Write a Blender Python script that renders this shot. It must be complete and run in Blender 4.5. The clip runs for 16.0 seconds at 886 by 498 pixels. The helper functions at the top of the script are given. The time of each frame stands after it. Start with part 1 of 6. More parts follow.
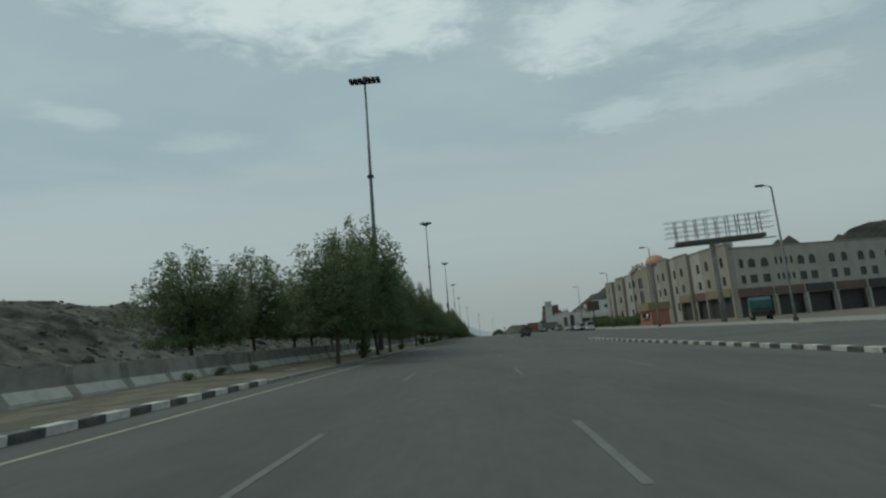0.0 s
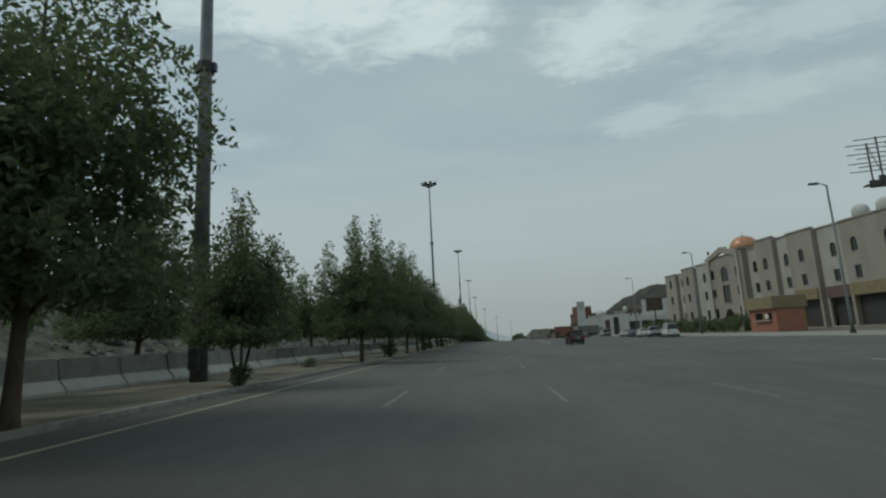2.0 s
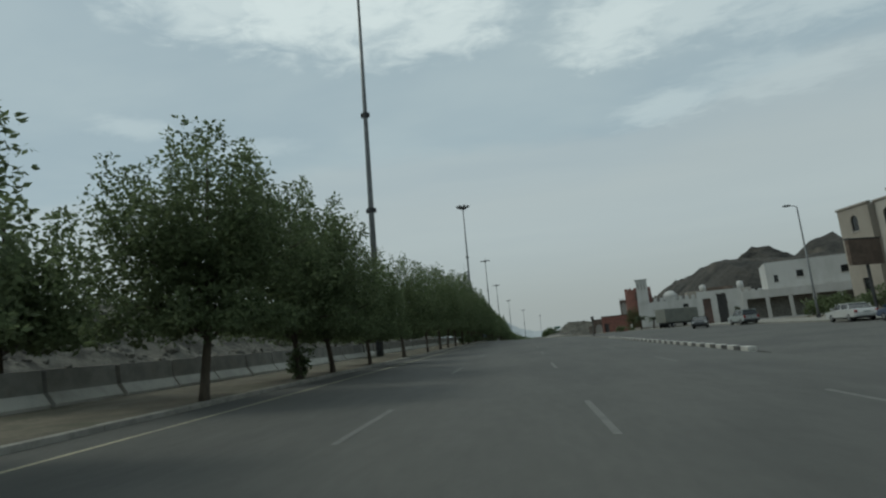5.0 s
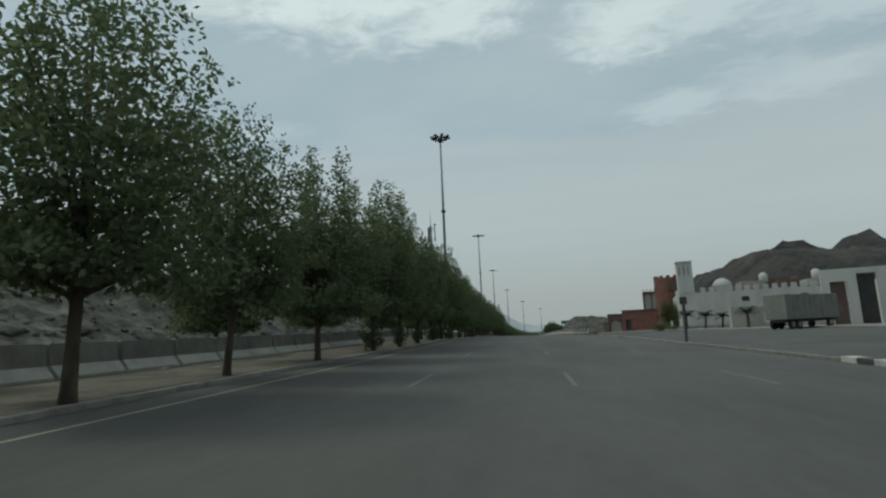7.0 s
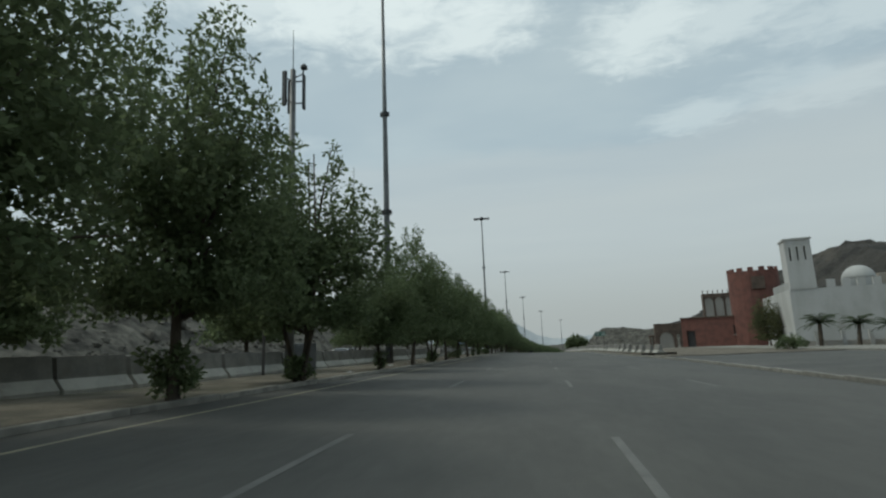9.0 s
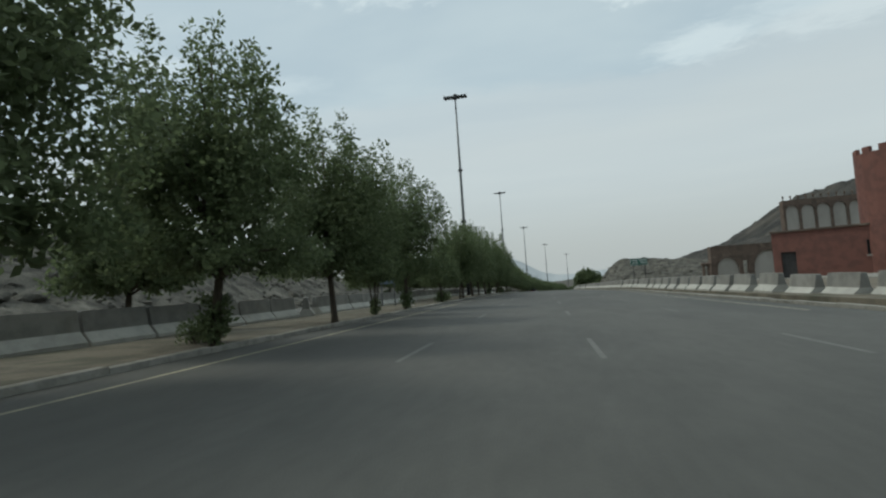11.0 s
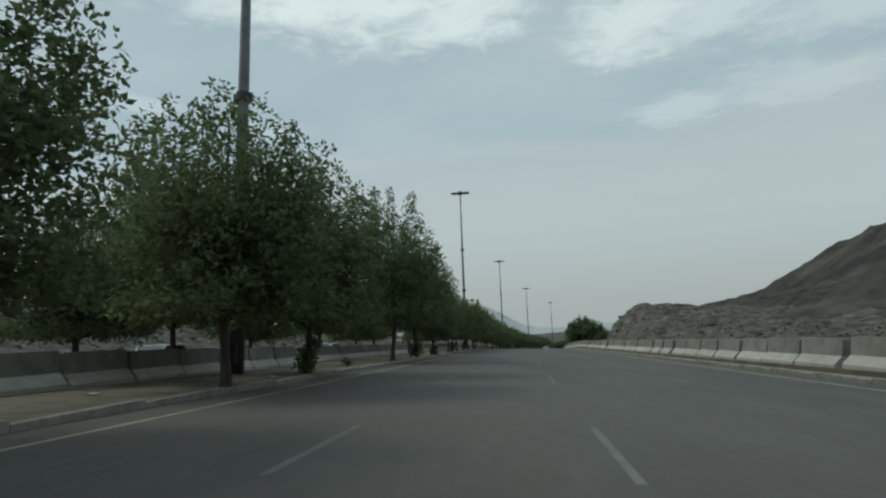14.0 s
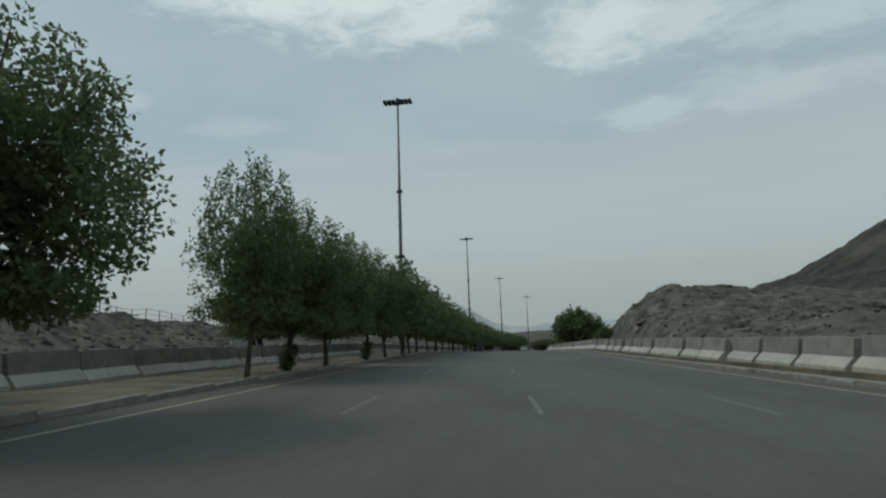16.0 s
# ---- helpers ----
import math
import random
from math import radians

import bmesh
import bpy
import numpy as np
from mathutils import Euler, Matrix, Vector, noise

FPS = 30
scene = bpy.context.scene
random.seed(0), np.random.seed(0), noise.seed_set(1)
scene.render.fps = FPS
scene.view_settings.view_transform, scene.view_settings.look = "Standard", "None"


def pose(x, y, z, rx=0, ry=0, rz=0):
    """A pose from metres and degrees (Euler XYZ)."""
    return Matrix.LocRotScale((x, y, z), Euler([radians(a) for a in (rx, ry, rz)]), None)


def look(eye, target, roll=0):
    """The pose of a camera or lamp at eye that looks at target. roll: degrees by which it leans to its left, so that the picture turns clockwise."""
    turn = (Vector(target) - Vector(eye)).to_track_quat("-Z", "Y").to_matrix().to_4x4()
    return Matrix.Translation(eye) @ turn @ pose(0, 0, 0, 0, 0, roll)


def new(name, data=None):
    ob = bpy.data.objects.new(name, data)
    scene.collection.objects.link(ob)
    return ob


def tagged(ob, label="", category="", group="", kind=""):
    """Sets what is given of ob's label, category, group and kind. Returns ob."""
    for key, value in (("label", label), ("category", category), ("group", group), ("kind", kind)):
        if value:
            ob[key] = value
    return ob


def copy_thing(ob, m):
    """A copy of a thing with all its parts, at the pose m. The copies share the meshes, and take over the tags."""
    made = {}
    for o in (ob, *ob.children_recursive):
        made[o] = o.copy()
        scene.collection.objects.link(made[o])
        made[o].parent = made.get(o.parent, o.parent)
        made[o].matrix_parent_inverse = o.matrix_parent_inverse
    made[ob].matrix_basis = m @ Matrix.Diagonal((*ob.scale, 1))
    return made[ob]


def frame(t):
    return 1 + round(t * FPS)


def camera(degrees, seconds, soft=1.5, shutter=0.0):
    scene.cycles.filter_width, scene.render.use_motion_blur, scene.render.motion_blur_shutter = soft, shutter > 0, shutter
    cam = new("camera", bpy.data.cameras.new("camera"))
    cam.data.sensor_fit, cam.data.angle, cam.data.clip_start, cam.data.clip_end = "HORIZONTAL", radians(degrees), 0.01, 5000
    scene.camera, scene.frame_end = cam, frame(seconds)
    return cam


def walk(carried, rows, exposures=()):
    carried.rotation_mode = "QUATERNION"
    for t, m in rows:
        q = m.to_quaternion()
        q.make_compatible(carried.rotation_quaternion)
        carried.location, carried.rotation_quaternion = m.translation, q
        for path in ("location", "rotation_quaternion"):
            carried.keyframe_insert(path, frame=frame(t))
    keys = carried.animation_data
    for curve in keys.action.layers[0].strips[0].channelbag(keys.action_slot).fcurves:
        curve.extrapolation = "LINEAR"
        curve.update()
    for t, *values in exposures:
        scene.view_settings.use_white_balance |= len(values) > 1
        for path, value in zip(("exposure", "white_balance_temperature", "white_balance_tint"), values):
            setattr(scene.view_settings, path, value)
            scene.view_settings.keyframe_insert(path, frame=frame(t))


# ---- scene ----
# ---- camera and its walk ----
cam = camera(79.7, 16.0, soft=2.3)
PATH = [
    (0, (-0.000, -0.000, 1.276), (-0.987, 19.709, 4.527), -4.73),
    (0.5, (-0.060, 10.394, 1.276), (-1.222, 30.060, 4.724), -5.62),
    (1, (-0.151, 20.826, 1.276), (-0.885, 40.477, 4.873), -3.70),
    (1.5, (-0.272, 31.297, 1.276), (-0.930, 51.040, 4.403), -3.51),
    (2, (-0.424, 41.807, 1.276), (-2.109, 61.444, 4.671), -3.12),
    (2.5, (-0.458, 52.357, 1.276), (-2.343, 71.927, 4.945), -3.05),
    (3, (-0.486, 62.947, 1.276), (-2.483, 82.582, 4.515), -4.35),
    (3.5, (-0.487, 73.576, 1.276), (-3.324, 93.105, 4.529), -4.23),
    (6, (-0.508, 127.201, 1.361), (-2.925, 146.749, 4.830), -5.19),
    (6.5, (-0.426, 138.006, 1.395), (-3.755, 157.417, 4.875), -3.48),
    (7, (-0.320, 148.836, 1.429), (-2.989, 168.424, 4.464), -2.52),
    (7.5, (-0.208, 159.694, 1.463), (-3.483, 179.243, 4.132), -4.37),
    (8, (-0.122, 170.578, 1.497), (-2.698, 190.220, 4.248), -2.82),
    (8.5, (-0.087, 181.458, 1.532), (-2.941, 201.016, 4.591), -1.67),
    (9, (-0.079, 192.302, 1.566), (-3.368, 211.716, 5.073), -2.19),
    (11.5, (-0.138, 245.979, 1.049), (-3.919, 265.601, 1.885), -4.59),
    (12, (-0.120, 256.607, 0.924), (-4.768, 276.047, 1.639), -4.60),
    (12.5, (-0.128, 267.240, 0.799), (-3.385, 286.960, 1.513), -8.78),
    (13, (-0.152, 277.915, 0.674), (-2.780, 297.541, 3.490), -4.03),
    (13.5, (-0.195, 288.633, 0.548), (-2.548, 308.287, 3.409), -2.31),
    (14, (-0.256, 299.394, 0.422), (-3.010, 318.961, 3.511), -1.93),
    (14.5, (-0.263, 310.198, 0.188), (-2.442, 329.844, 3.234), -2.70),
    (15, (-0.274, 321.045, -0.052), (-2.656, 340.672, 2.968), -1.51),
    (15.5, (-0.289, 331.935, -0.294), (-2.381, 351.658, 2.282), -1.93),
    (16, (-0.308, 342.868, -0.536), (-2.071, 362.561, 2.481), -1.89),
]
walk(cam, [(t, look(eye, target, roll)) for t, eye, target, roll in PATH], exposures=[(0, -0.2, 6240, -6), (2, -0.15, 6280, -3), (7.5, -0.05, 6290, -2), (9, 0.08, 6340, 0), (12.2, 0.32, 6390, 1), (13, 0.1, 6350, 0), (14, 0.02, 6320, -2), (16, -0.13, 6270, -2)])

# ---- world, sun, exposure ----
SUN = Vector((-0.62, 0.0, 0.78)).normalized()
world = bpy.data.worlds.new("world")
scene.world = world
world.use_nodes = True


class Nodes:
    """A short way to write node trees."""

    def __init__(self, tree):
        self.t = tree

    def add(self, kind, **values):
        n = self.t.nodes.new(kind)
        for k, v in values.items():
            if k == "op":
                n.operation = v
            elif k == "blend":
                n.data_type, n.blend_type = "RGBA", v
        return n

    def link(self, a, b):
        self.t.links.new(a, b)

    def value(self, socket, v):
        if isinstance(v, bpy.types.NodeSocket):
            self.link(v, socket)
        else:
            socket.default_value = v

    def math(self, op, a, b=0.0, c=0.0):
        n = self.add("ShaderNodeMath", op=op)
        for s, v in zip(n.inputs, (a, b, c)):
            self.value(s, v)
        return n.outputs[0]

    def vec(self, op, a, b=(0, 0, 0)):
        n = self.add("ShaderNodeVectorMath", op=op)
        self.value(n.inputs[0], a)
        self.value(n.inputs[1], b)
        return n.outputs["Value"] if op in ("LENGTH", "DOT_PRODUCT", "DISTANCE") else n.outputs[0]

    def mix(self, f, a, b, blend="MIX"):
        n = self.add("ShaderNodeMix", blend=blend)
        self.value(n.inputs[0], f)
        self.value(n.inputs[6], a)
        self.value(n.inputs[7], b)
        return n.outputs[2]

    def noise(self, v, scale, detail=4.0, rough=0.55, distort=0.0):
        n = self.add("ShaderNodeTexNoise")
        if v is not None:
            self.link(v, n.inputs["Vector"])
        for k, x in (("Scale", scale), ("Detail", detail), ("Roughness", rough), ("Distortion", distort)):
            n.inputs[k].default_value = x
        return n.outputs[0]

    def ramp(self, f, lo, hi):
        n = self.add("ShaderNodeMapRange")
        n.interpolation_type = "SMOOTHSTEP"
        self.value(n.inputs[0], f)
        n.inputs[1].default_value, n.inputs[2].default_value = lo, hi
        return n.outputs[0]


def build_sky():
    n = Nodes(world.node_tree)
    back = world.node_tree.nodes["Background"]
    sky = n.add("ShaderNodeTexSky")
    sky.sky_type, sky.sun_disc = "NISHITA", False
    sky.sun_elevation, sky.sun_rotation = math.asin(SUN.z), math.atan2(SUN.x, SUN.y)
    sky.dust_density = 4.0
    clear = n.vec("MULTIPLY", sky.outputs[0], (0.09, 0.09, 0.09))
    co = n.add("ShaderNodeTexCoord").outputs["Generated"]
    split = n.add("ShaderNodeSeparateXYZ")
    n.link(co, split.inputs[0])
    up = n.math("MAXIMUM", split.outputs[2], 0.045)
    flat = n.add("ShaderNodeCombineXYZ")
    n.link(n.math("DIVIDE", split.outputs[0], up), flat.inputs[0])
    n.link(n.math("DIVIDE", split.outputs[1], up), flat.inputs[1])
    p = flat.outputs[0]
    broad = n.noise(n.vec("MULTIPLY", p, (0.5, 0.8, 1)), 0.9, 5, 0.55, 0.3)
    fine = n.noise(n.vec("MULTIPLY", p, (1.0, 1.5, 1)), 2.6, 7, 0.6, 0.4)
    puff = n.noise(n.vec("MULTIPLY", p, (1.0, 1.3, 1)), 7.5, 7, 0.62, 0.8)
    # heaps of brighter cloud in the layer
    heaps = None
    for x, y, rx, ry, a in ((-0.44, 1.40, 0.40, 0.24, 1.0), (-0.74, 1.28, 0.26, 0.16, 0.75), (-0.18, 1.60, 0.26, 0.17, 0.9), (0.40, 1.72, 0.17, 0.26, 0.8), (0.68, 1.70, 0.22, 0.16, 0.55),
                            (0.80, 2.50, 0.20, 0.22, 0.4), (1.20, 2.30, 0.40, 0.24, 0.28), (1.1, 1.75, 0.35, 0.2, 0.4), (-1.55, 1.95, 0.12, 0.12, 0.3), (-1.15, 2.35, 0.2, 0.12, 0.2), (0.2, 0.6, 0.9, 0.4, 0.9), (-1.6, 0.4, 0.7, 0.5, 0.6)):
        d = n.vec("LENGTH", n.vec("DIVIDE", n.vec("SUBTRACT", p, (x, y, 0)), (rx, ry, 1)))
        d = n.math("ADD", d, n.math("MULTIPLY", n.math("SUBTRACT", fine, 0.5), 2.4))
        d = n.math("ADD", d, n.math("MULTIPLY", n.math("SUBTRACT", puff, 0.5), 1.8))
        g = n.math("MULTIPLY", n.ramp(d, 1.5, 0.2), a)
        heaps = g if heaps is None else n.math("MAXIMUM", heaps, g)
    veil = n.mix(n.ramp(broad, 0.36, 0.68), (0.41, 0.48, 0.545, 1), (0.50, 0.56, 0.605, 1))
    # a paler sheet of cloud low over the horizon, with a ragged edge
    east = n.add("ShaderNodeSeparateXYZ")
    n.link(p, east.inputs[0])
    low = n.math("ADD", east.outputs[1], n.math("MULTIPLY", n.ramp(east.outputs[0], 0.55, 1.6), 0.85))
    low = n.math("ADD", low, n.math("MULTIPLY", n.math("SUBTRACT", broad, 0.5), 0.5))
    low = n.math("ADD", low, n.math("MULTIPLY", n.math("SUBTRACT", fine, 0.5), 0.35))
    veil = n.mix(n.math("MULTIPLY", n.ramp(low, 2.62, 2.95), 0.55), veil, (0.535, 0.56, 0.585, 1))
    veil = n.mix(n.math("MULTIPLY", n.ramp(low, 2.9, 4.2), 0.6), veil, (0.535, 0.555, 0.57, 1))
    veil = n.mix(n.ramp(split.outputs[2], 0.2, 0.02), veil, (0.44, 0.455, 0.465, 1))
    cloud = n.mix(heaps, veil, (0.80, 0.835, 0.85, 1))
    both = n.mix(0.88, clear, cloud)
    both = n.mix(n.ramp(split.outputs[2], 0.0, -0.04), both, (0.16, 0.16, 0.15, 1))
    n.link(both, back.inputs[0])
    back.inputs[1].default_value = 1.0


build_sky()
sun_data = bpy.data.lights.new("sun", "SUN")
sun_data.energy, sun_data.angle, sun_data.color = 0.95, radians(11), (1.0, 0.95, 0.87)
sun = new("sun", sun_data)
sun.matrix_world = look(SUN * 200, (0, 0, 0))

# ---- the road's line: headings every 50 m, heights every 100 m ----
STEP = 2.0
S = np.arange(-300, 2400, STEP)
TURN = np.interp(S, np.arange(0, 801, 50), [0, -0.0139, -0.0015, 0.0082, -0.0036, 0.0029, -0.0048, -0.0064, 0.0118, 0.0456, 0.0866, 0.1296, 0.1707, 0.2057, 0.2333, 0.2562, 0.2767])
LINE_X = np.concatenate([[0], np.cumsum(STEP * np.sin(TURN))[:-1]])
LINE_Y = np.concatenate([[0], np.cumsum(STEP * np.cos(TURN))[:-1]])
LINE_X -= np.interp(0, S, LINE_X)
LINE_Y -= np.interp(0, S, LINE_Y)


def level(s):
    return np.interp(s, (0, 100, 200, 300, 400, 500, 600, 700, 800), (0, 0, 0.31, -0.86, -3.08, -7.16, -11.57, -15.94, -20.32))


def fall(lat):
    """The carriageway's cross slope: two in a hundred down to the right."""
    return np.interp(lat, (-40, -13, 12, 28, 60), (0.2, 0.26, -0.24, -0.1, 0))


def at(s, lat, z=0.0):
    """The place s metres along the road, lat metres to the right of its line, z over its surface."""
    a = np.interp(s, S, TURN)
    return Vector((float(np.interp(s, S, LINE_X) + lat * np.cos(a)), float(np.interp(s, S, LINE_Y) - lat * np.sin(a)), float(level(s) + fall(lat) + z)))


def stand(s, lat, z=0.0, turn=0.0):
    """The pose of a thing there, its y axis along the road, turned to the left by so many degrees."""
    return Matrix.Translation(at(s, lat, z)) @ Matrix.Rotation(radians(turn) - float(np.interp(s, S, TURN)), 4, "Z")


# ---- materials ----
def material(name, base, second=None, rough=0.8, metal=0.0, scale=3.0, mix=(0.4, 0.65), bump=0.0, bump_scale=40.0, fine=0.25, dirt=None, dirt_scale=0.4, dirt_mix=(0.55, 0.75),
             random_amount=0.0, island=0.0, spec=0.5, sheer=0.0, stretch=(1, 1, 1), depth=0.02):
    m = bpy.data.materials.new(name)
    m.use_nodes = True
    n = Nodes(m.node_tree)
    b = m.node_tree.nodes["Principled BSDF"]
    co = n.vec("MULTIPLY", n.add("ShaderNodeTexCoord").outputs["Object"], stretch)
    if random_amount:
        info = n.add("ShaderNodeObjectInfo")
        shift = n.add("ShaderNodeCombineXYZ")
        n.link(n.math("MULTIPLY", info.outputs["Random"], 50), shift.inputs[0])
        co = n.vec("ADD", co, shift.outputs[0])
    base4 = (*base, 1)
    second4 = (*(second or [c * 0.75 for c in base]), 1)
    col = n.mix(n.ramp(n.noise(co, scale, 5), *mix), base4, second4)
    if fine:
        g = n.noise(co, scale * 22, 3)
        col = n.mix(fine, col, n.mix(g, (0, 0, 0, 1), (1, 1, 1, 1)), "OVERLAY")
    if dirt:
        col = n.mix(n.math("MULTIPLY", n.ramp(n.noise(co, dirt_scale, 7, 0.62), *dirt_mix), 0.85), col, (*dirt, 1))
    for amount, kind, out in ((random_amount, "ShaderNodeObjectInfo", "Random"), (island, "ShaderNodeNewGeometry", "Random Per Island")):
        if amount:
            r = n.add(kind).outputs[out]
            k = n.math("ADD", n.math("MULTIPLY", r, 2 * amount), 1 - amount)
            hsv = n.add("ShaderNodeHueSaturation")
            n.link(k, hsv.inputs["Value"])
            n.link(col, hsv.inputs["Color"])
            col = hsv.outputs[0]
    n.link(col, b.inputs["Base Color"])
    b.inputs["Metallic"].default_value = metal
    b.inputs["Specular IOR Level"].default_value = spec
    n.link(n.math("ADD", rough - 0.08, n.math("MULTIPLY", n.noise(co, scale * 4, 3), 0.16)), b.inputs["Roughness"])
    if bump:
        bp = n.add("ShaderNodeBump")
        bp.inputs["Strength"].default_value = bump
        bp.inputs["Distance"].default_value = depth
        n.link(n.noise(co, bump_scale, 5, 0.6), bp.inputs["Height"])
        n.link(bp.outputs[0], b.inputs["Normal"])
    if sheer:
        t = n.add("ShaderNodeBsdfTranslucent")
        n.link(col, t.inputs[0])
        ms = n.add("ShaderNodeMixShader")
        ms.inputs[0].default_value = sheer
        n.link(b.outputs[0], ms.inputs[1])
        n.link(t.outputs[0], ms.inputs[2])
        n.link(ms.outputs[0], m.node_tree.nodes["Material Output"].inputs[0])
    return m


def glass_material(name, tint, rough=0.08):
    m = bpy.data.materials.new(name)
    m.use_nodes = True
    b = m.node_tree.nodes["Principled BSDF"]
    b.inputs["Base Color"].default_value = (*tint, 1)
    b.inputs["Roughness"].default_value = rough
    b.inputs["Specular IOR Level"].default_value = 0.6
    return m


ASPHALT = material("asphalt", (0.092, 0.090, 0.081), (0.073, 0.072, 0.066), 0.8, scale=0.25, bump=0.35, bump_scale=60, fine=0.22, dirt=(0.112, 0.108, 0.096), dirt_scale=0.1, dirt_mix=(0.45, 0.85), stretch=(1, 0.3, 1), spec=0.35)
ASPHALT_OLD = material("asphalt_old", (0.105, 0.103, 0.094), (0.082, 0.081, 0.076), 0.88, scale=0.2, bump=0.4, bump_scale=40, fine=0.35, dirt=(0.145, 0.135, 0.112), dirt_scale=0.1, spec=0.3)
SAND = material("sand", (0.175, 0.152, 0.118), (0.12, 0.105, 0.084), 0.95, scale=0.5, bump=0.8, bump_scale=9, fine=0.45, dirt=(0.10, 0.082, 0.065), dirt_scale=0.28, spec=0.2)
ROCK = material("rock", (0.118, 0.111, 0.093), (0.05, 0.047, 0.04), 0.95, scale=0.5, bump=1.0, bump_scale=1.3, fine=0.6, depth=0.35, dirt=(0.2, 0.186, 0.155), dirt_scale=0.4, dirt_mix=(0.52, 0.68), spec=0.2)
ROCK_FAR = material("far_rock", (0.066, 0.062, 0.055), (0.04, 0.039, 0.036), 0.95, scale=0.09, bump=1.0, bump_scale=0.5, depth=1.2, fine=0.5, dirt=(0.115, 0.103, 0.085), dirt_scale=0.06, dirt_mix=(0.5, 0.72), spec=0.2)
# Sky light on the barriers' sloping foot, put into a lighter concrete colour.
CONCRETE_SKYLIT = material("skylit_concrete", (0.43, 0.418, 0.375), (0.36, 0.35, 0.315), 0.88, scale=1.8, bump=0.2, bump_scale=30, fine=0.2, dirt=(0.24, 0.22, 0.185), dirt_scale=1.6, dirt_mix=(0.55, 0.8), random_amount=0.08, spec=0.3)
CONCRETE = material("concrete", (0.235, 0.228, 0.206), (0.18, 0.175, 0.16), 0.9, scale=1.6, bump=0.25, bump_scale=30, fine=0.2, dirt=(0.17, 0.155, 0.13), dirt_scale=1.1, dirt_mix=(0.5, 0.78), random_amount=0.1, spec=0.3)
KERB_GREY = material("kerb_concrete", (0.25, 0.24, 0.21), (0.18, 0.172, 0.15), 0.9, scale=2.5, bump=0.3, bump_scale=40, dirt=(0.15, 0.135, 0.11), dirt_scale=1.3, random_amount=0.15, spec=0.3)
KERB_WHITE = material("kerb_white_paint", (0.50, 0.49, 0.45), (0.38, 0.37, 0.335), 0.75, scale=4, fine=0.2, dirt=(0.27, 0.25, 0.21), dirt_scale=2.5, dirt_mix=(0.52, 0.75), random_amount=0.1)
KERB_BLACK = material("kerb_black_paint", (0.05, 0.05, 0.048), (0.09, 0.086, 0.078), 0.7, scale=4, fine=0.2, dirt=(0.18, 0.168, 0.14), dirt_scale=2.5, dirt_mix=(0.5, 0.75), random_amount=0.1)
LINE_PAINT = material("road_paint", (0.155, 0.153, 0.14), (0.115, 0.113, 0.105), 0.8, scale=2.2, mix=(0.4, 0.7), fine=0.4, dirt=(0.13, 0.13, 0.12), dirt_scale=3.0, dirt_mix=(0.5, 0.62))
SOIL = material("median_soil", (0.165, 0.145, 0.112), (0.105, 0.095, 0.073), 0.95, scale=0.7, bump=0.8, bump_scale=12, fine=0.45, dirt=(0.085, 0.085, 0.06), dirt_scale=0.5, dirt_mix=(0.48, 0.68), spec=0.2)
LINE_WHITE = material("white_road_paint", (0.42, 0.415, 0.39), (0.33, 0.325, 0.3), 0.8, scale=1.5, fine=0.3, dirt=(0.2, 0.195, 0.18), dirt_scale=1.2, dirt_mix=(0.55, 0.72))
LINE_YELLOW = material("yellowed_paint", (0.36, 0.33, 0.23), (0.27, 0.25, 0.185), 0.8, scale=1.5, fine=0.3, dirt=(0.15, 0.145, 0.125), dirt_scale=1.2, dirt_mix=(0.56, 0.72))
BARK = material("bark", (0.10, 0.082, 0.062), (0.06, 0.05, 0.04), 0.95, scale=5, bump=0.9, bump_scale=20, fine=0.4, stretch=(1, 1, 0.25), spec=0.2)
LEAF = material("leaves", (0.15, 0.185, 0.095), (0.108, 0.14, 0.068), 0.65, scale=0.8, fine=0.1, island=0.3, sheer=0.58, spec=0.22)
LEAF_DRY = material("dry_leaves", (0.11, 0.115, 0.05), (0.075, 0.085, 0.04), 0.7, scale=0.8, fine=0.1, island=0.35, sheer=0.25, spec=0.3)
PALM_LEAF = material("palm_leaves", (0.10, 0.125, 0.065), (0.075, 0.095, 0.05), 0.65, scale=1.0, fine=0.1, island=0.3, sheer=0.3)
GALVANISED = material("galvanised_steel", (0.16, 0.165, 0.165), (0.12, 0.125, 0.125), 0.5, 0.6, scale=2, fine=0.15, random_amount=0.08)
DARK_STEEL = material("dark_steel", (0.055, 0.057, 0.058), (0.04, 0.04, 0.04), 0.55, 0.5, scale=3, fine=0.15)
RUST_STEEL = material("weathered_steel", (0.10, 0.092, 0.085), (0.07, 0.062, 0.055), 0.7, 0.4, scale=2, fine=0.2, dirt=(0.12, 0.07, 0.045), dirt_scale=1.5)
LAMP_GLASS = glass_material("lamp_glass", (0.25, 0.26, 0.26), 0.25)
STUCCO = material("beige_render", (0.31, 0.28, 0.237), (0.265, 0.24, 0.203), 0.9, scale=0.35, bump=0.15, bump_scale=25, fine=0.12, dirt=(0.22, 0.195, 0.16), dirt_scale=0.25, dirt_mix=(0.55, 0.8), spec=0.25, stretch=(1, 1, 0.4))
STUCCO_LIGHT = material("pale_render", (0.40, 0.375, 0.335), (0.345, 0.325, 0.29), 0.9, scale=0.4, bump=0.12, bump_scale=25, fine=0.1, dirt=(0.27, 0.25, 0.215), dirt_scale=0.3, dirt_mix=(0.56, 0.8), spec=0.25, stretch=(1, 1, 0.4))
